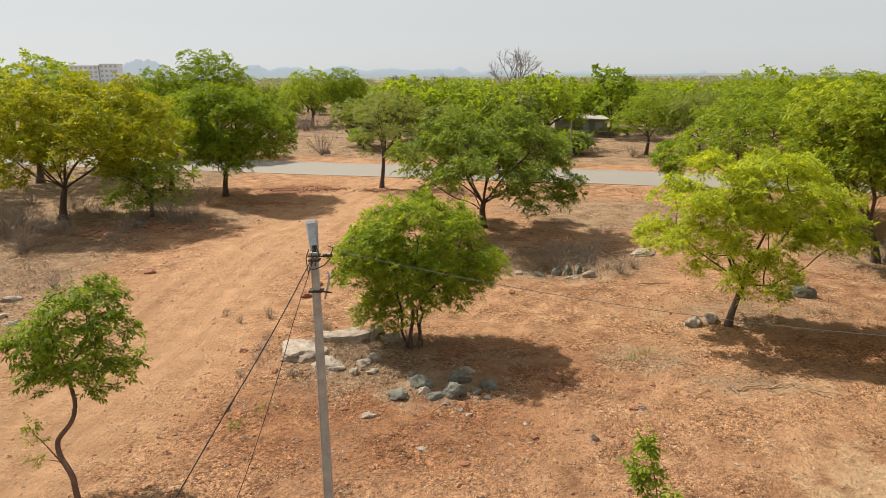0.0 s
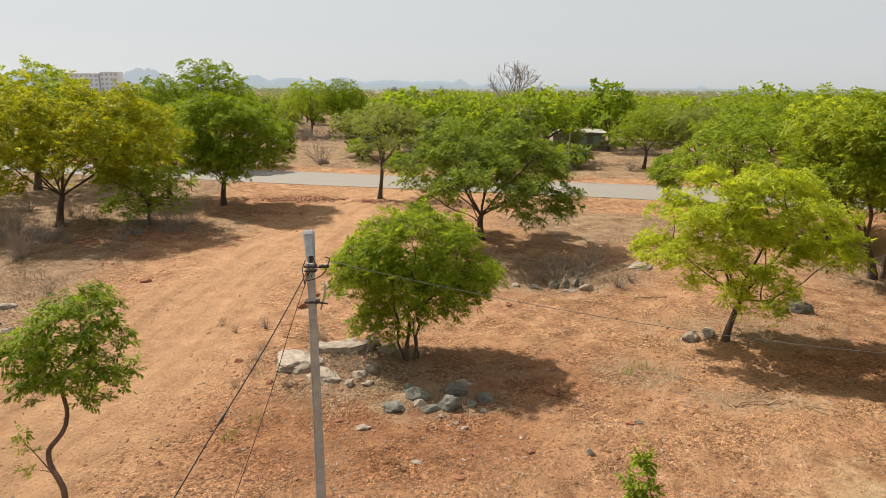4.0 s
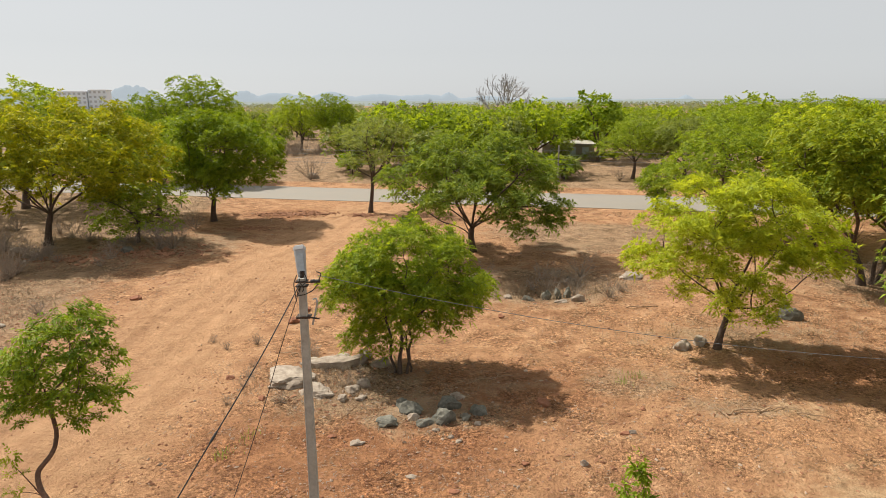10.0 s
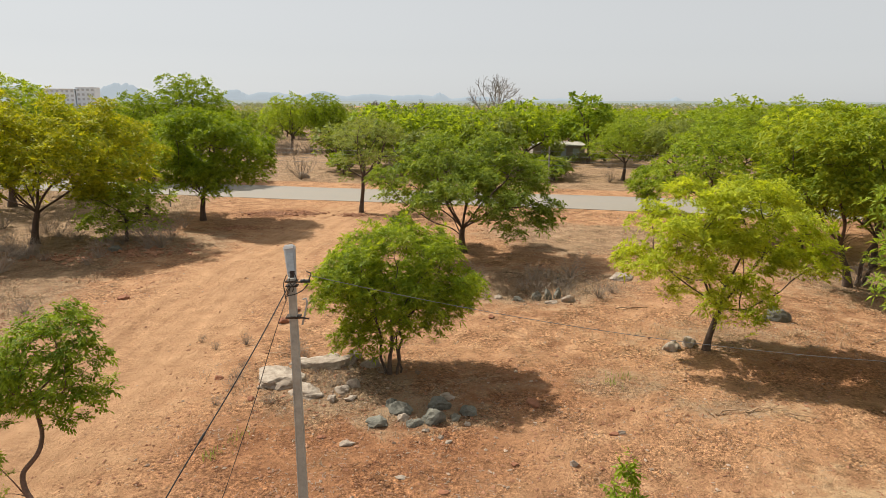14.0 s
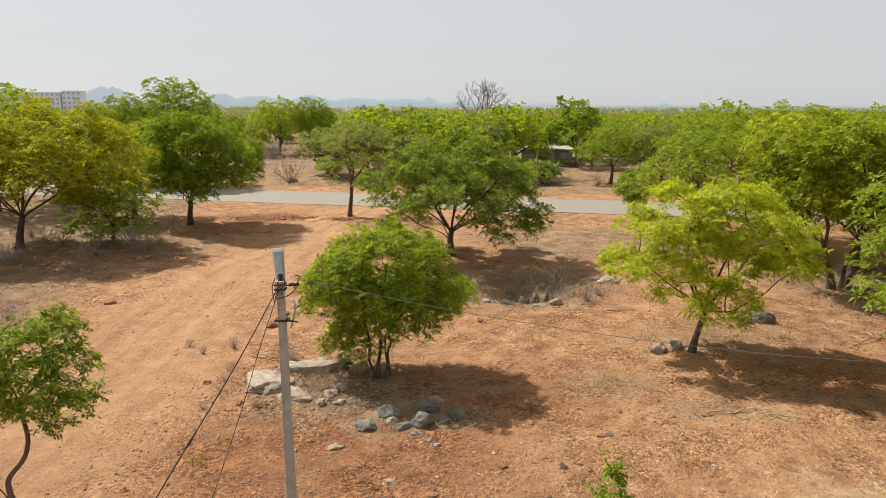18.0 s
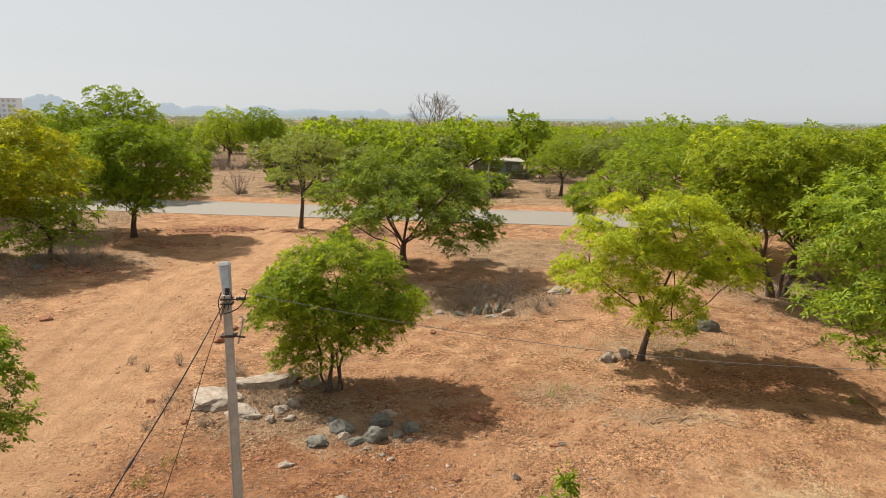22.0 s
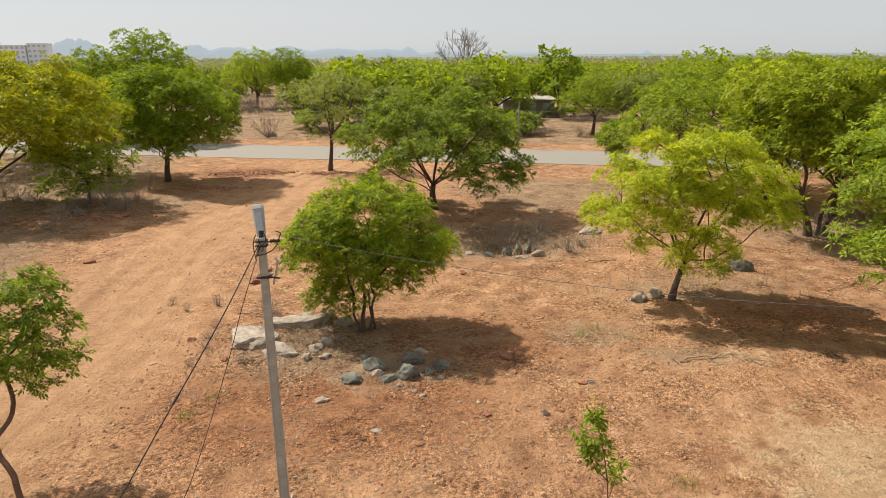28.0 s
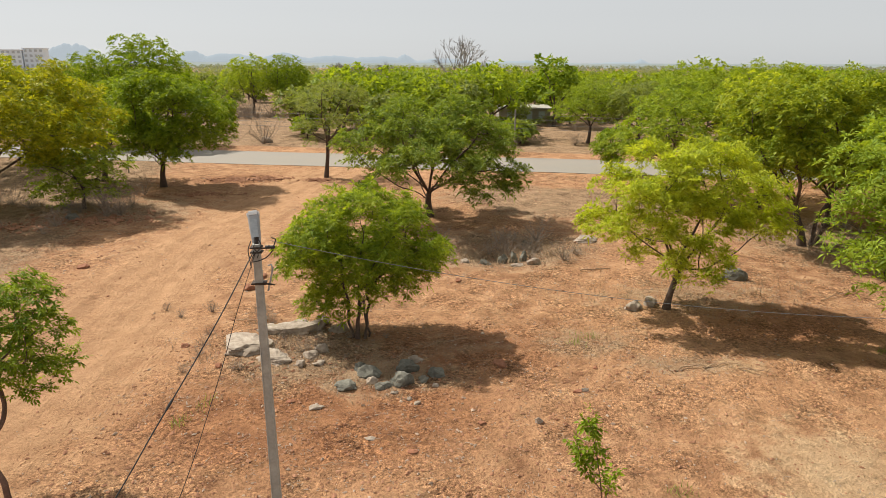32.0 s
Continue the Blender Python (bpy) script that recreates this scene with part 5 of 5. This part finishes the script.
PALE, BLUE, REDST = "pale weathered granite boulder half sunk in soil", "blue-grey rounded granite boulder in tree shade", "dark red stone lying on bare soil"
for k, (x, y, sx, sy, sz, rz) in enumerate([(-4.15, 17.25, 1.5, 1.8, 0.34, 15), (-3.35, 16.65, 1.3, 1.0, 0.24, -10), (-3.2, 18.5, 1.8, 1.0, 0.46, 8), (-2.45, 18.65, 0.95, 0.7, 0.42, -20), (-1.6, 18.5, 0.75, 0.6, 0.34, 40), (-2.15, 19.2, 0.55, 0.5, 0.42, 10),
                                           (-1.97, 17.05, 0.46, 0.42, 0.34, 30), (-2.32, 16.7, 0.42, 0.5, 0.24, 60), (-2.5, 16.15, 0.32, 0.30, 0.20, 0), (-3.05, 16.4, 0.62, 0.40, 0.16, 12), (-2.0, 16.2, 0.4, 0.3, 0.12, 50), (-3.75, 18.6, 0.7, 0.6, 0.24, 0)]):
    boulder(x, y, sx, sy, sz, 300 + k, ROCK_PALE, PALE, "boulders under the tree", rz)
for k, (x, y, sx, sy, sz, rz) in enumerate([(-0.62, 15.65, 0.90, 0.62, 0.40, -25), (0.40, 15.82, 0.86, 0.55, 0.38, 8), (0.31, 15.08, 0.68, 0.52, 0.42, 0), (-0.22, 14.92, 0.55, 0.42, 0.26, 20), (1.20, 15.52, 0.58, 0.4, 0.30, -15),
                                           (-1.22, 14.95, 0.80, 0.46, 0.28, -14), (0.80, 15.2, 0.34, 0.3, 0.2, 0), (-0.85, 15.95, 0.4, 0.36, 0.24, 20)]):
    boulder(x, y, sx, sy, sz, 330 + k, ROCK_BLUE, BLUE, "boulders under the tree", rz)
for k, (x, y, sx, sy, sz, rz, mat) in enumerate([(-0.55, 15.16, 0.36, 0.26, 0.22, 0, ROCK_PALE), (0.72, 16.32, 0.34, 0.26, 0.18, 15, ROCK_PALE), (0.05, 14.55, 0.2, 0.16, 0.12, 0, ROCK_PALE), (0.42, 14.2, 0.18, 0.14, 0.12, 30, ROCK_PALE), (0.6, 14.0, 0.22, 0.16, 0.10, 60, ROCK_PALE), (1.1, 14.9, 0.18, 0.2, 0.14, 0, ROCK_PALE), (-1.89, 13.95, 0.40, 0.3, 0.12, 10, ROCK_PALE), (0.62, 16.45, 0.32, 0.28, 0.18, 30, ROCK_PALE), (8.30, 19.75, 0.78, 0.6, 0.42, 10, ROCK_PALE), (8.92, 20.0, 0.62, 0.55, 0.52, 60, ROCK_PALE), (13.3, 22.5, 1.0, 0.8, 0.74, 0, ROCK_BLUE), (12.6, 22.3, 0.5, 0.4, 0.26, 20, ROCK_BLUE),
                                                (6.05, 25.4, 0.62, 0.5, 0.46, 0, ROCK_PALE), (5.35, 26.2, 0.5, 0.4, 0.70, 10, ROCK_BLUE), (4.85, 26.1, 0.42, 0.4, 0.60, -10, ROCK_BLUE), (5.85, 26.6, 0.55, 0.45, 0.65, 25, ROCK_BLUE), (5.3, 25.2, 0.7, 0.4, 0.2, 0, ROCK_PALE), (4.0, 25.9, 0.6, 0.45, 0.3, 0, ROCK_BLUE), (9.2, 28.4, 1.9, 0.9, 0.32, 5, ROCK_PALE), (6.4, 28.6, 0.7, 0.5, 0.3, 0, ROCK_BLUE), (3.2, 26.3, 0.5, 0.4, 0.25, 0, ROCK_PALE),
                                                (-21.4, 33.4, 0.95, 0.6, 0.5, 0, ROCK_PALE), (-22.7, 34.6, 0.85, 0.6, 0.45, 30, ROCK_PALE), (-16.8, 34.5, 0.95, 0.7, 0.5, 0, ROCK_BLUE), (-20.9, 32.0, 0.6, 0.4, 0.3, 0, ROCK_PALE), (-23.9, 33.0, 0.8, 0.5, 0.3, 0, ROCK_PALE), (-16.0, 22.3, 0.75, 0.5, 0.26, 20, ROCK_PALE), (-14.4, 20.0, 0.55, 0.4, 0.22, 0, ROCK_PALE), (-15.3, 20.6, 0.5, 0.4, 0.2, 0, ROCK_PALE), (-15.8, 21.2, 0.4, 0.3, 0.2, 0, ROCK_PALE), (-17.6, 23.0, 0.5, 0.4, 0.2, 0, ROCK_PALE), (-19.0, 25.2, 0.6, 0.4, 0.25, 0, ROCK_PALE),
                                                (4.94, 14.4, 0.22, 0.18, 0.14, 0, ROCK_PALE), (4.72, 14.35, 0.30, 0.16, 0.10, 20, ROCK_RED), (3.38, 12.95, 0.24, 0.18, 0.2, 0, ROCK_PALE), (2.05, 13.0, 0.2, 0.16, 0.10, 0, ROCK_RED), (-12.6, 68.2, 1.3, 0.9, 0.9, 0, ROCK_PALE), (-0.5, 12.6, 0.28, 0.2, 0.07, 0, ROCK_PALE), (0.4, 12.0, 0.24, 0.18, 0.06, 0, ROCK_RED), (-2.5, 14.3, 0.26, 0.2, 0.08, 0, ROCK_RED)]):
    boulder(x, y, sx, sy, sz, 360 + k, mat, PALE if mat is ROCK_PALE else BLUE.replace(" in tree shade", " on dry soil") if mat is ROCK_BLUE else REDST, "loose boulders", rz)
for k, (x, y, s) in enumerate([(-12.4, 25.8, 0.42), (-5.26, 22.95, 0.46), (-4.7, 16.2, 0.22), (3.0, 15.9, 0.38), (-6.0, 17.6, 0.24), (5.6, 15.6, 0.16), (2.6, 23.2, 0.30), (-5.0, 24.2, 0.35)]):
    boulder(x, y, s * 1.3, s, s * 0.6, 420 + k, ROCK_RED, REDST, "red stones", 40 * k)
brick = new("rubble_block", box_mesh("rubble_block", 0.15, 0.20, 0.11, ROCK_BLUE, 0.012))
brick.matrix_basis = pose(-6.05, 10.25, float(height(-6.05, 10.25)) + 0.05, 14, 8, 22)
tagged(brick, "broken grey concrete block lying on soil", "block")


# ---- loose ground cover ----
def scattered_stones():
    rng = np.random.default_rng(17)
    ico = np.array([(1, 0, 0), (-1, 0, 0), (0, 1, 0), (0, -1, 0), (0, 0, 1), (0, 0, -1), (0.7, 0.7, 0.4), (-0.7, -0.6, 0.5)])
    tri = np.array([(0, 6, 4), (6, 2, 4), (2, 1, 4), (1, 7, 4), (7, 3, 4), (3, 0, 4), (6, 0, 5), (2, 6, 5), (1, 2, 5), (7, 1, 5), (3, 7, 5), (0, 3, 5)])
    for name, label, mat, n, smallest, spread in (("pebbles", "pale pebbles strewn over red soil", CHIP_PALE, 4200, 0.010, 0.46), ("red_clods", "red clods and stone chips on bare soil", CHIP_RED, 30000, 0.0100, 0.44)):
        x, y = rng.uniform(-20, 20, n * 4), 8.5 + 38 * rng.random(n * 4) ** 1.7
        want = 0.18 + 1.9 * bell(x, y, -0.5, 13.0, 6.0, 3.6) + 0.9 * bell(x, y, -16.5, 23, 3.0, 5.0) + 0.7 * bell(x, y, 6.0, 27.0, 4.0, 3.0) + 0.8 * bell(x, y, -9.0, 46.5, 5.0, 2.0) + 0.5 * bell(x, y, 12, 22, 4, 2) + 0.6 * value_noise(x, y, 1.6, 77) ** 3 + 0.5 * bell(x, y, -3.2, 17.4, 2.0, 2.0)
        want = want * (1 - 0.85 * np.clip(1.3 - np.abs(track_off(x, y)) / 2.6, 0, 1)) * (1 - 0.7 * bell(x, y, 8.8, 9.6, 2.5, 2.5))
        keep = np.flatnonzero(rng.random(n * 4) < want * 0.8)[:n]
        x, y = x[keep], y[keep]
        size = np.minimum(smallest * np.exp(np.abs(rng.normal(0, 1, len(x))) * spread * 1.6), 0.055) * (0.75 + 0.015 * y)
        v = ico[None] * (1 + rng.uniform(-0.30, 0.30, (len(x), 8, 1))) * (size[:, None] * np.stack([rng.uniform(0.8, 1.5, len(x)), rng.uniform(0.7, 1.1, len(x)), rng.uniform(0.45, 0.8, len(x))], -1))[:, None]
        a = rng.uniform(0, 6.28, len(x))[:, None]
        vx, vy = v[..., 0] * np.cos(a) - v[..., 1] * np.sin(a), v[..., 0] * np.sin(a) + v[..., 1] * np.cos(a)
        v = np.stack([vx + x[:, None], vy + y[:, None], v[..., 2] + (height(x, y) + size * 0.2)[:, None]], -1)
        f = tri[None] + 8 * np.arange(len(x))[:, None, None]
        tagged(new(name, raw_mesh(name, v.reshape(-1, 3), f.reshape(-1, 3), mat)), label, "stones", kind="stuff")


def earth_lumps():
    """Broken earth and litter heaped beside the track."""
    rng = np.random.default_rng(19)
    ico = np.array([(1, 0, 0), (-1, 0, 0), (0, 1, 0), (0, -1, 0), (0, 0, 1), (0, 0, -1), (0.7, 0.7, 0.4), (-0.7, -0.6, 0.5)])
    tri = np.array([(0, 6, 4), (6, 2, 4), (2, 1, 4), (1, 7, 4), (7, 3, 4), (3, 0, 4), (6, 0, 5), (2, 6, 5), (1, 2, 5), (7, 1, 5), (3, 7, 5), (0, 3, 5)])
    xs, ys = [], []
    for cx, cy, rx, ry, n in ((-10.0, 46.2, 2.6, 0.9, 420), (-5.0, 45.9, 1.0, 0.6, 160), (-15.6, 34.4, 2.6, 1.3, 420), (-18.6, 32.6, 2.0, 0.9, 160), (-11.5, 40.6, 2.0, 0.5, 120)):
        xs.append(rng.normal(cx, rx * 0.6, n))
        ys.append(rng.normal(cy, ry * 0.6, n))
    x, y = np.concatenate(xs), np.concatenate(ys)
    size = rng.uniform(0.03, 0.085, len(x)) * np.where(rng.random(len(x)) < 0.12, 1.8, 1.0)
    v = ico[None] * (1 + rng.uniform(-0.35, 0.35, (len(x), 8, 1))) * (size[:, None] * np.array([1.3, 1.0, 0.75]))[:, None]
    a = rng.uniform(0, 6.28, len(x))[:, None]
    v = np.stack([v[..., 0] * np.cos(a) - v[..., 1] * np.sin(a) + x[:, None], v[..., 0] * np.sin(a) + v[..., 1] * np.cos(a) + y[:, None], v[..., 2] + (height(x, y) + size * 0.3)[:, None]], -1)
    f = tri[None] + 8 * np.arange(len(x))[:, None, None]
    tagged(new("earth_lumps", raw_mesh("earth_lumps", v.reshape(-1, 3), f.reshape(-1, 3), CHIP_RED)), "broken red earth heaped beside the track", "earth", kind="stuff")


def blades(rng, x, y, per, tall, width, lean=0.5, spread=0.12):
    """Grass clumps: narrow blades from each place."""
    x, y = np.repeat(x, per), np.repeat(y, per)
    tall = np.repeat(tall, per) * rng.uniform(0.5, 1.15, len(x)) if np.ndim(tall) else tall * rng.uniform(0.5, 1.15, len(x))
    x, y = x + rng.normal(0, spread, len(x)), y + rng.normal(0, spread, len(x))
    z = height(x, y) - 0.01
    a = rng.uniform(0, 6.28, len(x))
    d = np.stack([np.cos(a), np.sin(a)], -1)
    l = rng.uniform(0.1, 1.0, len(x)) * lean * tall
    w = width * rng.uniform(0.6, 1.3, len(x))
    b0 = np.stack([x - d[:, 1] * w, y + d[:, 0] * w, z], -1)
    b1 = np.stack([x + d[:, 1] * w, y - d[:, 0] * w, z], -1)
    t0 = np.stack([x + d[:, 0] * l + d[:, 1] * w * 0.3, y + d[:, 1] * l - d[:, 0] * w * 0.3, z + tall], -1)
    t1 = np.stack([x + d[:, 0] * l - d[:, 1] * w * 0.3, y + d[:, 1] * l + d[:, 0] * w * 0.3, z + tall], -1)
    v = np.stack([b0, b1, t0, t1], 1).reshape(-1, 3)
    return v, np.arange(len(v)).reshape(-1, 4)


def dry_cover():
    rng = np.random.default_rng(23)
    n = 60000
    y = 9 + 100 * rng.random(n) ** 1.4
    x = rng.uniform(-0.75, 0.85, n) * (y + 3)
    r = road_off(x, y)
    want = np.maximum.reduce([
        0.85 / (1 + np.exp(np.clip((x + 14.8 + 0.10 * (y - 20)) / 0.9, -30, 30))) * (y > 17) * (r < -4), 0.9 * bell(x, y, 5.2, 27.3, 4.2, 2.4), 0.55 * bell(x, y, -14.5, 36.5, 3.8, 3.0),
        0.75 * bell(x, y, -2.6, 17.3, 2.3, 1.9), 0.6 * bell(x, y, -0.4, 15.6, 1.9, 1.1), 0.5 * bell(x, y, 10.5, 21.4, 4.8, 2.0), np.clip((r - 8) / 4, 0, 0.55) * value_noise(x, y, 5.0, 61) ** 1.5 * 1.6,
        0.7 * bell(x, y, 20, 27, 4, 5), 0.8 * np.exp(-((r + 6.2) / 1.0) ** 2) * (x > 6)])
    want = want * (1 - np.clip(1.5 - np.abs(track_off(x, y)) / 2.6, 0, 1))
    keep = (rng.random(n) < want) & (np.abs(r) > 4.2)
    x, y = x[keep][:11000], y[keep][:11000]
    tall = np.where(value_noise(x, y, 3.0, 63) > 0.55, 0.24, 0.12) * np.where((x < -14) | (y > 60), 1.35, 1.0)
    tall = np.where(bell(x, y, 5.2, 27.3, 4.2, 2.4) > 0.4, 0.5, tall)
    tagged(new("dry_grass", raw_mesh("dry_grass", *blades(rng, x, y, 7, tall * 0.62, 0.0075, 1.5), STRAW)), "dry straw-coloured grass clumps on the soil", "grass", kind="stuff")
    n = 26000
    x, y = rng.uniform(-16, 18, n), 9 + 26 * rng.random(n) ** 1.2
    keep = rng.random(n) < (0.10 + 0.9 * np.clip(value_noise(x, y, 1.3, 68) - 0.52, 0, 1) * 2 + 0.8 * bell(x, y, 5.8, 17.3, 3.0, 1.8) + 0.9 * bell(x, y, 11, 20.5, 4, 2) + 0.8 * bell(x, y, 8.6, 15.2, 2.0, 0.8) + 0.8 * bell(x, y, -3, 17, 3, 2.5) + 0.6 * bell(x, y, 0, 17, 3, 2)) * (np.abs(track_off(x, y)) > 2.4)
    x, y = x[keep], y[keep]
    a, l = rng.uniform(0, 6.28, len(x)), rng.uniform(0.03, 0.12, len(x))
    dx, dy, z, w = np.cos(a) * l, np.sin(a) * l, height(x, y), 0.006
    z2 = height(x + dx, y + dy) + 0.02
    v = np.stack([np.stack([x - np.sin(a) * w, y + np.cos(a) * w, z + 0.012], -1), np.stack([x + np.sin(a) * w, y - np.cos(a) * w, z + 0.012], -1), np.stack([x + dx + np.sin(a) * w, y + dy - np.cos(a) * w, z2], -1), np.stack([x + dx - np.sin(a) * w, y + dy + np.cos(a) * w, z2], -1)], 1)
    tagged(new("leaf_litter", raw_mesh("leaf_litter", v.reshape(-1, 3), np.arange(4 * len(x)).reshape(-1, 4), SCRUB)), "brown twig and leaf litter on soil", "litter", kind="stuff")
    # low green weeds
    spots_ = np.array([(-4.9, 13.4), (5.6, 10.2), (5.5, 17.2), (-4.5, 14.2), (6.0, 17.6), (14.2, 15.9), (-3.6, 18.6)])
    tagged(new("green_weeds", raw_mesh("green_weeds", *blades(rng, spots_[:, 0], spots_[:, 1], 40, 0.16, 0.008, 0.9, 0.14), LEAF_GREY)), "small green weeds in bare soil", "weeds", kind="stuff")


def brush_mesh(seed, tall, twigs):
    rng = np.random.default_rng(seed)
    out = []
    for k in range(twigs):
        az, el = rng.uniform(0, 6.28), rng.uniform(0.5, 1.35)
        d = np.array([math.cos(az) * math.cos(el), math.sin(az) * math.cos(el), math.sin(el)])
        p, q = d * 0.05, d * tall * rng.uniform(0.5, 1.1)
        mid = (p + q) / 2 + rng.normal(0, 0.07, 3)
        out.append(tube([p, mid, q], [0.011, 0.008, 0.004], 3))
        for j in range(3):
            e = mid + (q - mid) * rng.uniform(0, 0.8)
            out.append(tube([e, e + rng.normal(0, 0.16 * tall, 3) + np.array([0, 0, 0.12])], [0.006, 0.003], 3))
    return raw_mesh("dry_bush", *joined(out), SCRUB)


def dry_bushes():
    rng = np.random.default_rng(29)
    kinds = [brush_mesh(500 + k, t, n) for k, (t, n) in enumerate([(0.9, 26), (1.3, 30), (0.7, 22), (1.7, 34)])]
    places = [(-15.4, 24.0, 2, 1.0), (-6.0, 20.6, 0, 0.55), (-6.9, 20.2, 2, 0.5), (-7.6, 20.9, 2, 0.45), (-4.1, 19.6, 0, 0.7), (-12.6, 66.5, 3, 2.0)]
    for _ in range(26):
        places.append((rng.normal(-3.2, 1.1), rng.normal(17.5, 0.9), int(rng.integers(0, 3)), rng.uniform(0.18, 0.42)))
    for _ in range(46):
        places.append((rng.uniform(-27, -14.5), rng.uniform(29, 41), int(rng.integers(0, 4)), rng.uniform(0.7, 1.4)))
    for _ in range(14):
        places.append((rng.normal(5.2, 2.0), rng.normal(27.6, 0.9), int(rng.integers(0, 3)), rng.uniform(0.6, 1.0)))
    for _ in range(34):
        places.append((rng.uniform(-34, -9), rng.uniform(96, 108), int(rng.integers(0, 4)), rng.uniform(1.2, 2.2)))
    for _ in range(44):
        places.append((rng.uniform(-10, 34), rng.uniform(63, 90), int(rng.integers(0, 4)), rng.uniform(0.7, 1.7)))
    for _ in range(14):
        places.append((rng.uniform(19, 27), rng.uniform(22, 30), int(rng.integers(0, 4)), rng.uniform(0.8, 1.3)))
    for x, y, k, s in places:
        if abs(road_off(x, y)) < 5:
            continue
        ob = new("dry_bush", kinds[k])
        ob.matrix_basis = pose(x, y, float(height(x, y)) - 0.02, 0, 0, rng.uniform(0, 360))
        ob.scale = (s, s, s)
        tagged(ob, "leafless grey-brown brush on dry ground", "bush", "dry brush")


def fallen_branches():
    rng = np.random.default_rng(31)
    for k, (x, y, length, rz, rad) in enumerate([(7.9, 15.35, 1.0, -8, 0.024), (7.6, 15.0, 0.6, 100, 0.018), (8.5, 15.2, 0.8, 12, 0.022), (9.4, 15.0, 0.9, -30, 0.016), (8.1, 15.5, 0.5, 60, 0.012), (8.9, 15.5, 0.6, 150, 0.012), (9.3, 15.4, 0.7, -60, 0.012), (7.7, 15.2, 0.4, 10, 0.02), (8.8, 14.9, 0.5, 170, 0.012), (10.8, 19.6, 0.8, 30, 0.014), (11.8, 19.0, 1.0, 160, 0.016), (10.0, 20.4, 0.6, 70, 0.012), (6.4, 16.0, 0.9, -5, 0.012), (0.2, 16.5, 0.9, 50, 0.018), (0.9, 17.2, 1.6, 20, 0.014), (-5.0, 19.6, 0.9, -25, 0.022), (-4.6, 19.2, 0.6, 30, 0.018), (0.6, 10.9, 0.5, -8, 0.010), (3.7, 12.4, 0.9, -58, 0.010), (-1.5, 11.6, 0.7, 3, 0.010), (7.6, 23.9, 1.3, 2, 0.03), (15.2, 20.0, 1.6, 25, 0.02), (-15.8, 31.5, 2.2, 10, 0.025), (-13.9, 31.9, 1.6, -20, 0.02)]):
        c = curve_between((0, 0, 0.03), (length, 0, 0.04), 0.04, 8, 0.03, rng)
        out = [tube(c, np.linspace(rad, rad * 0.4, 8), 6)]
        for j in range(4):
            e = c[rng.integers(2, 7)]
            out.append(tube(curve_between(e, e + np.array([rng.uniform(0.1, 0.3), rng.uniform(-0.35, 0.35), rng.uniform(-0.01, 0.10)]) * length * 0.7, 0.02, 4), np.linspace(rad * 0.5, rad * 0.2, 4), 4))
        ob = new("fallen_branch", raw_mesh("fallen_branch", *joined(out), DRY_STICK, True))
        ob.matrix_basis = pose(x, y, float(height(x, y)) + 0.01, 0, 0, rz)
        tagged(ob, "dry fallen branch lying on the soil", "branch", "fallen branches")


scattered_stones()
earth_lumps()
dry_cover()
dry_bushes()
fallen_branches()
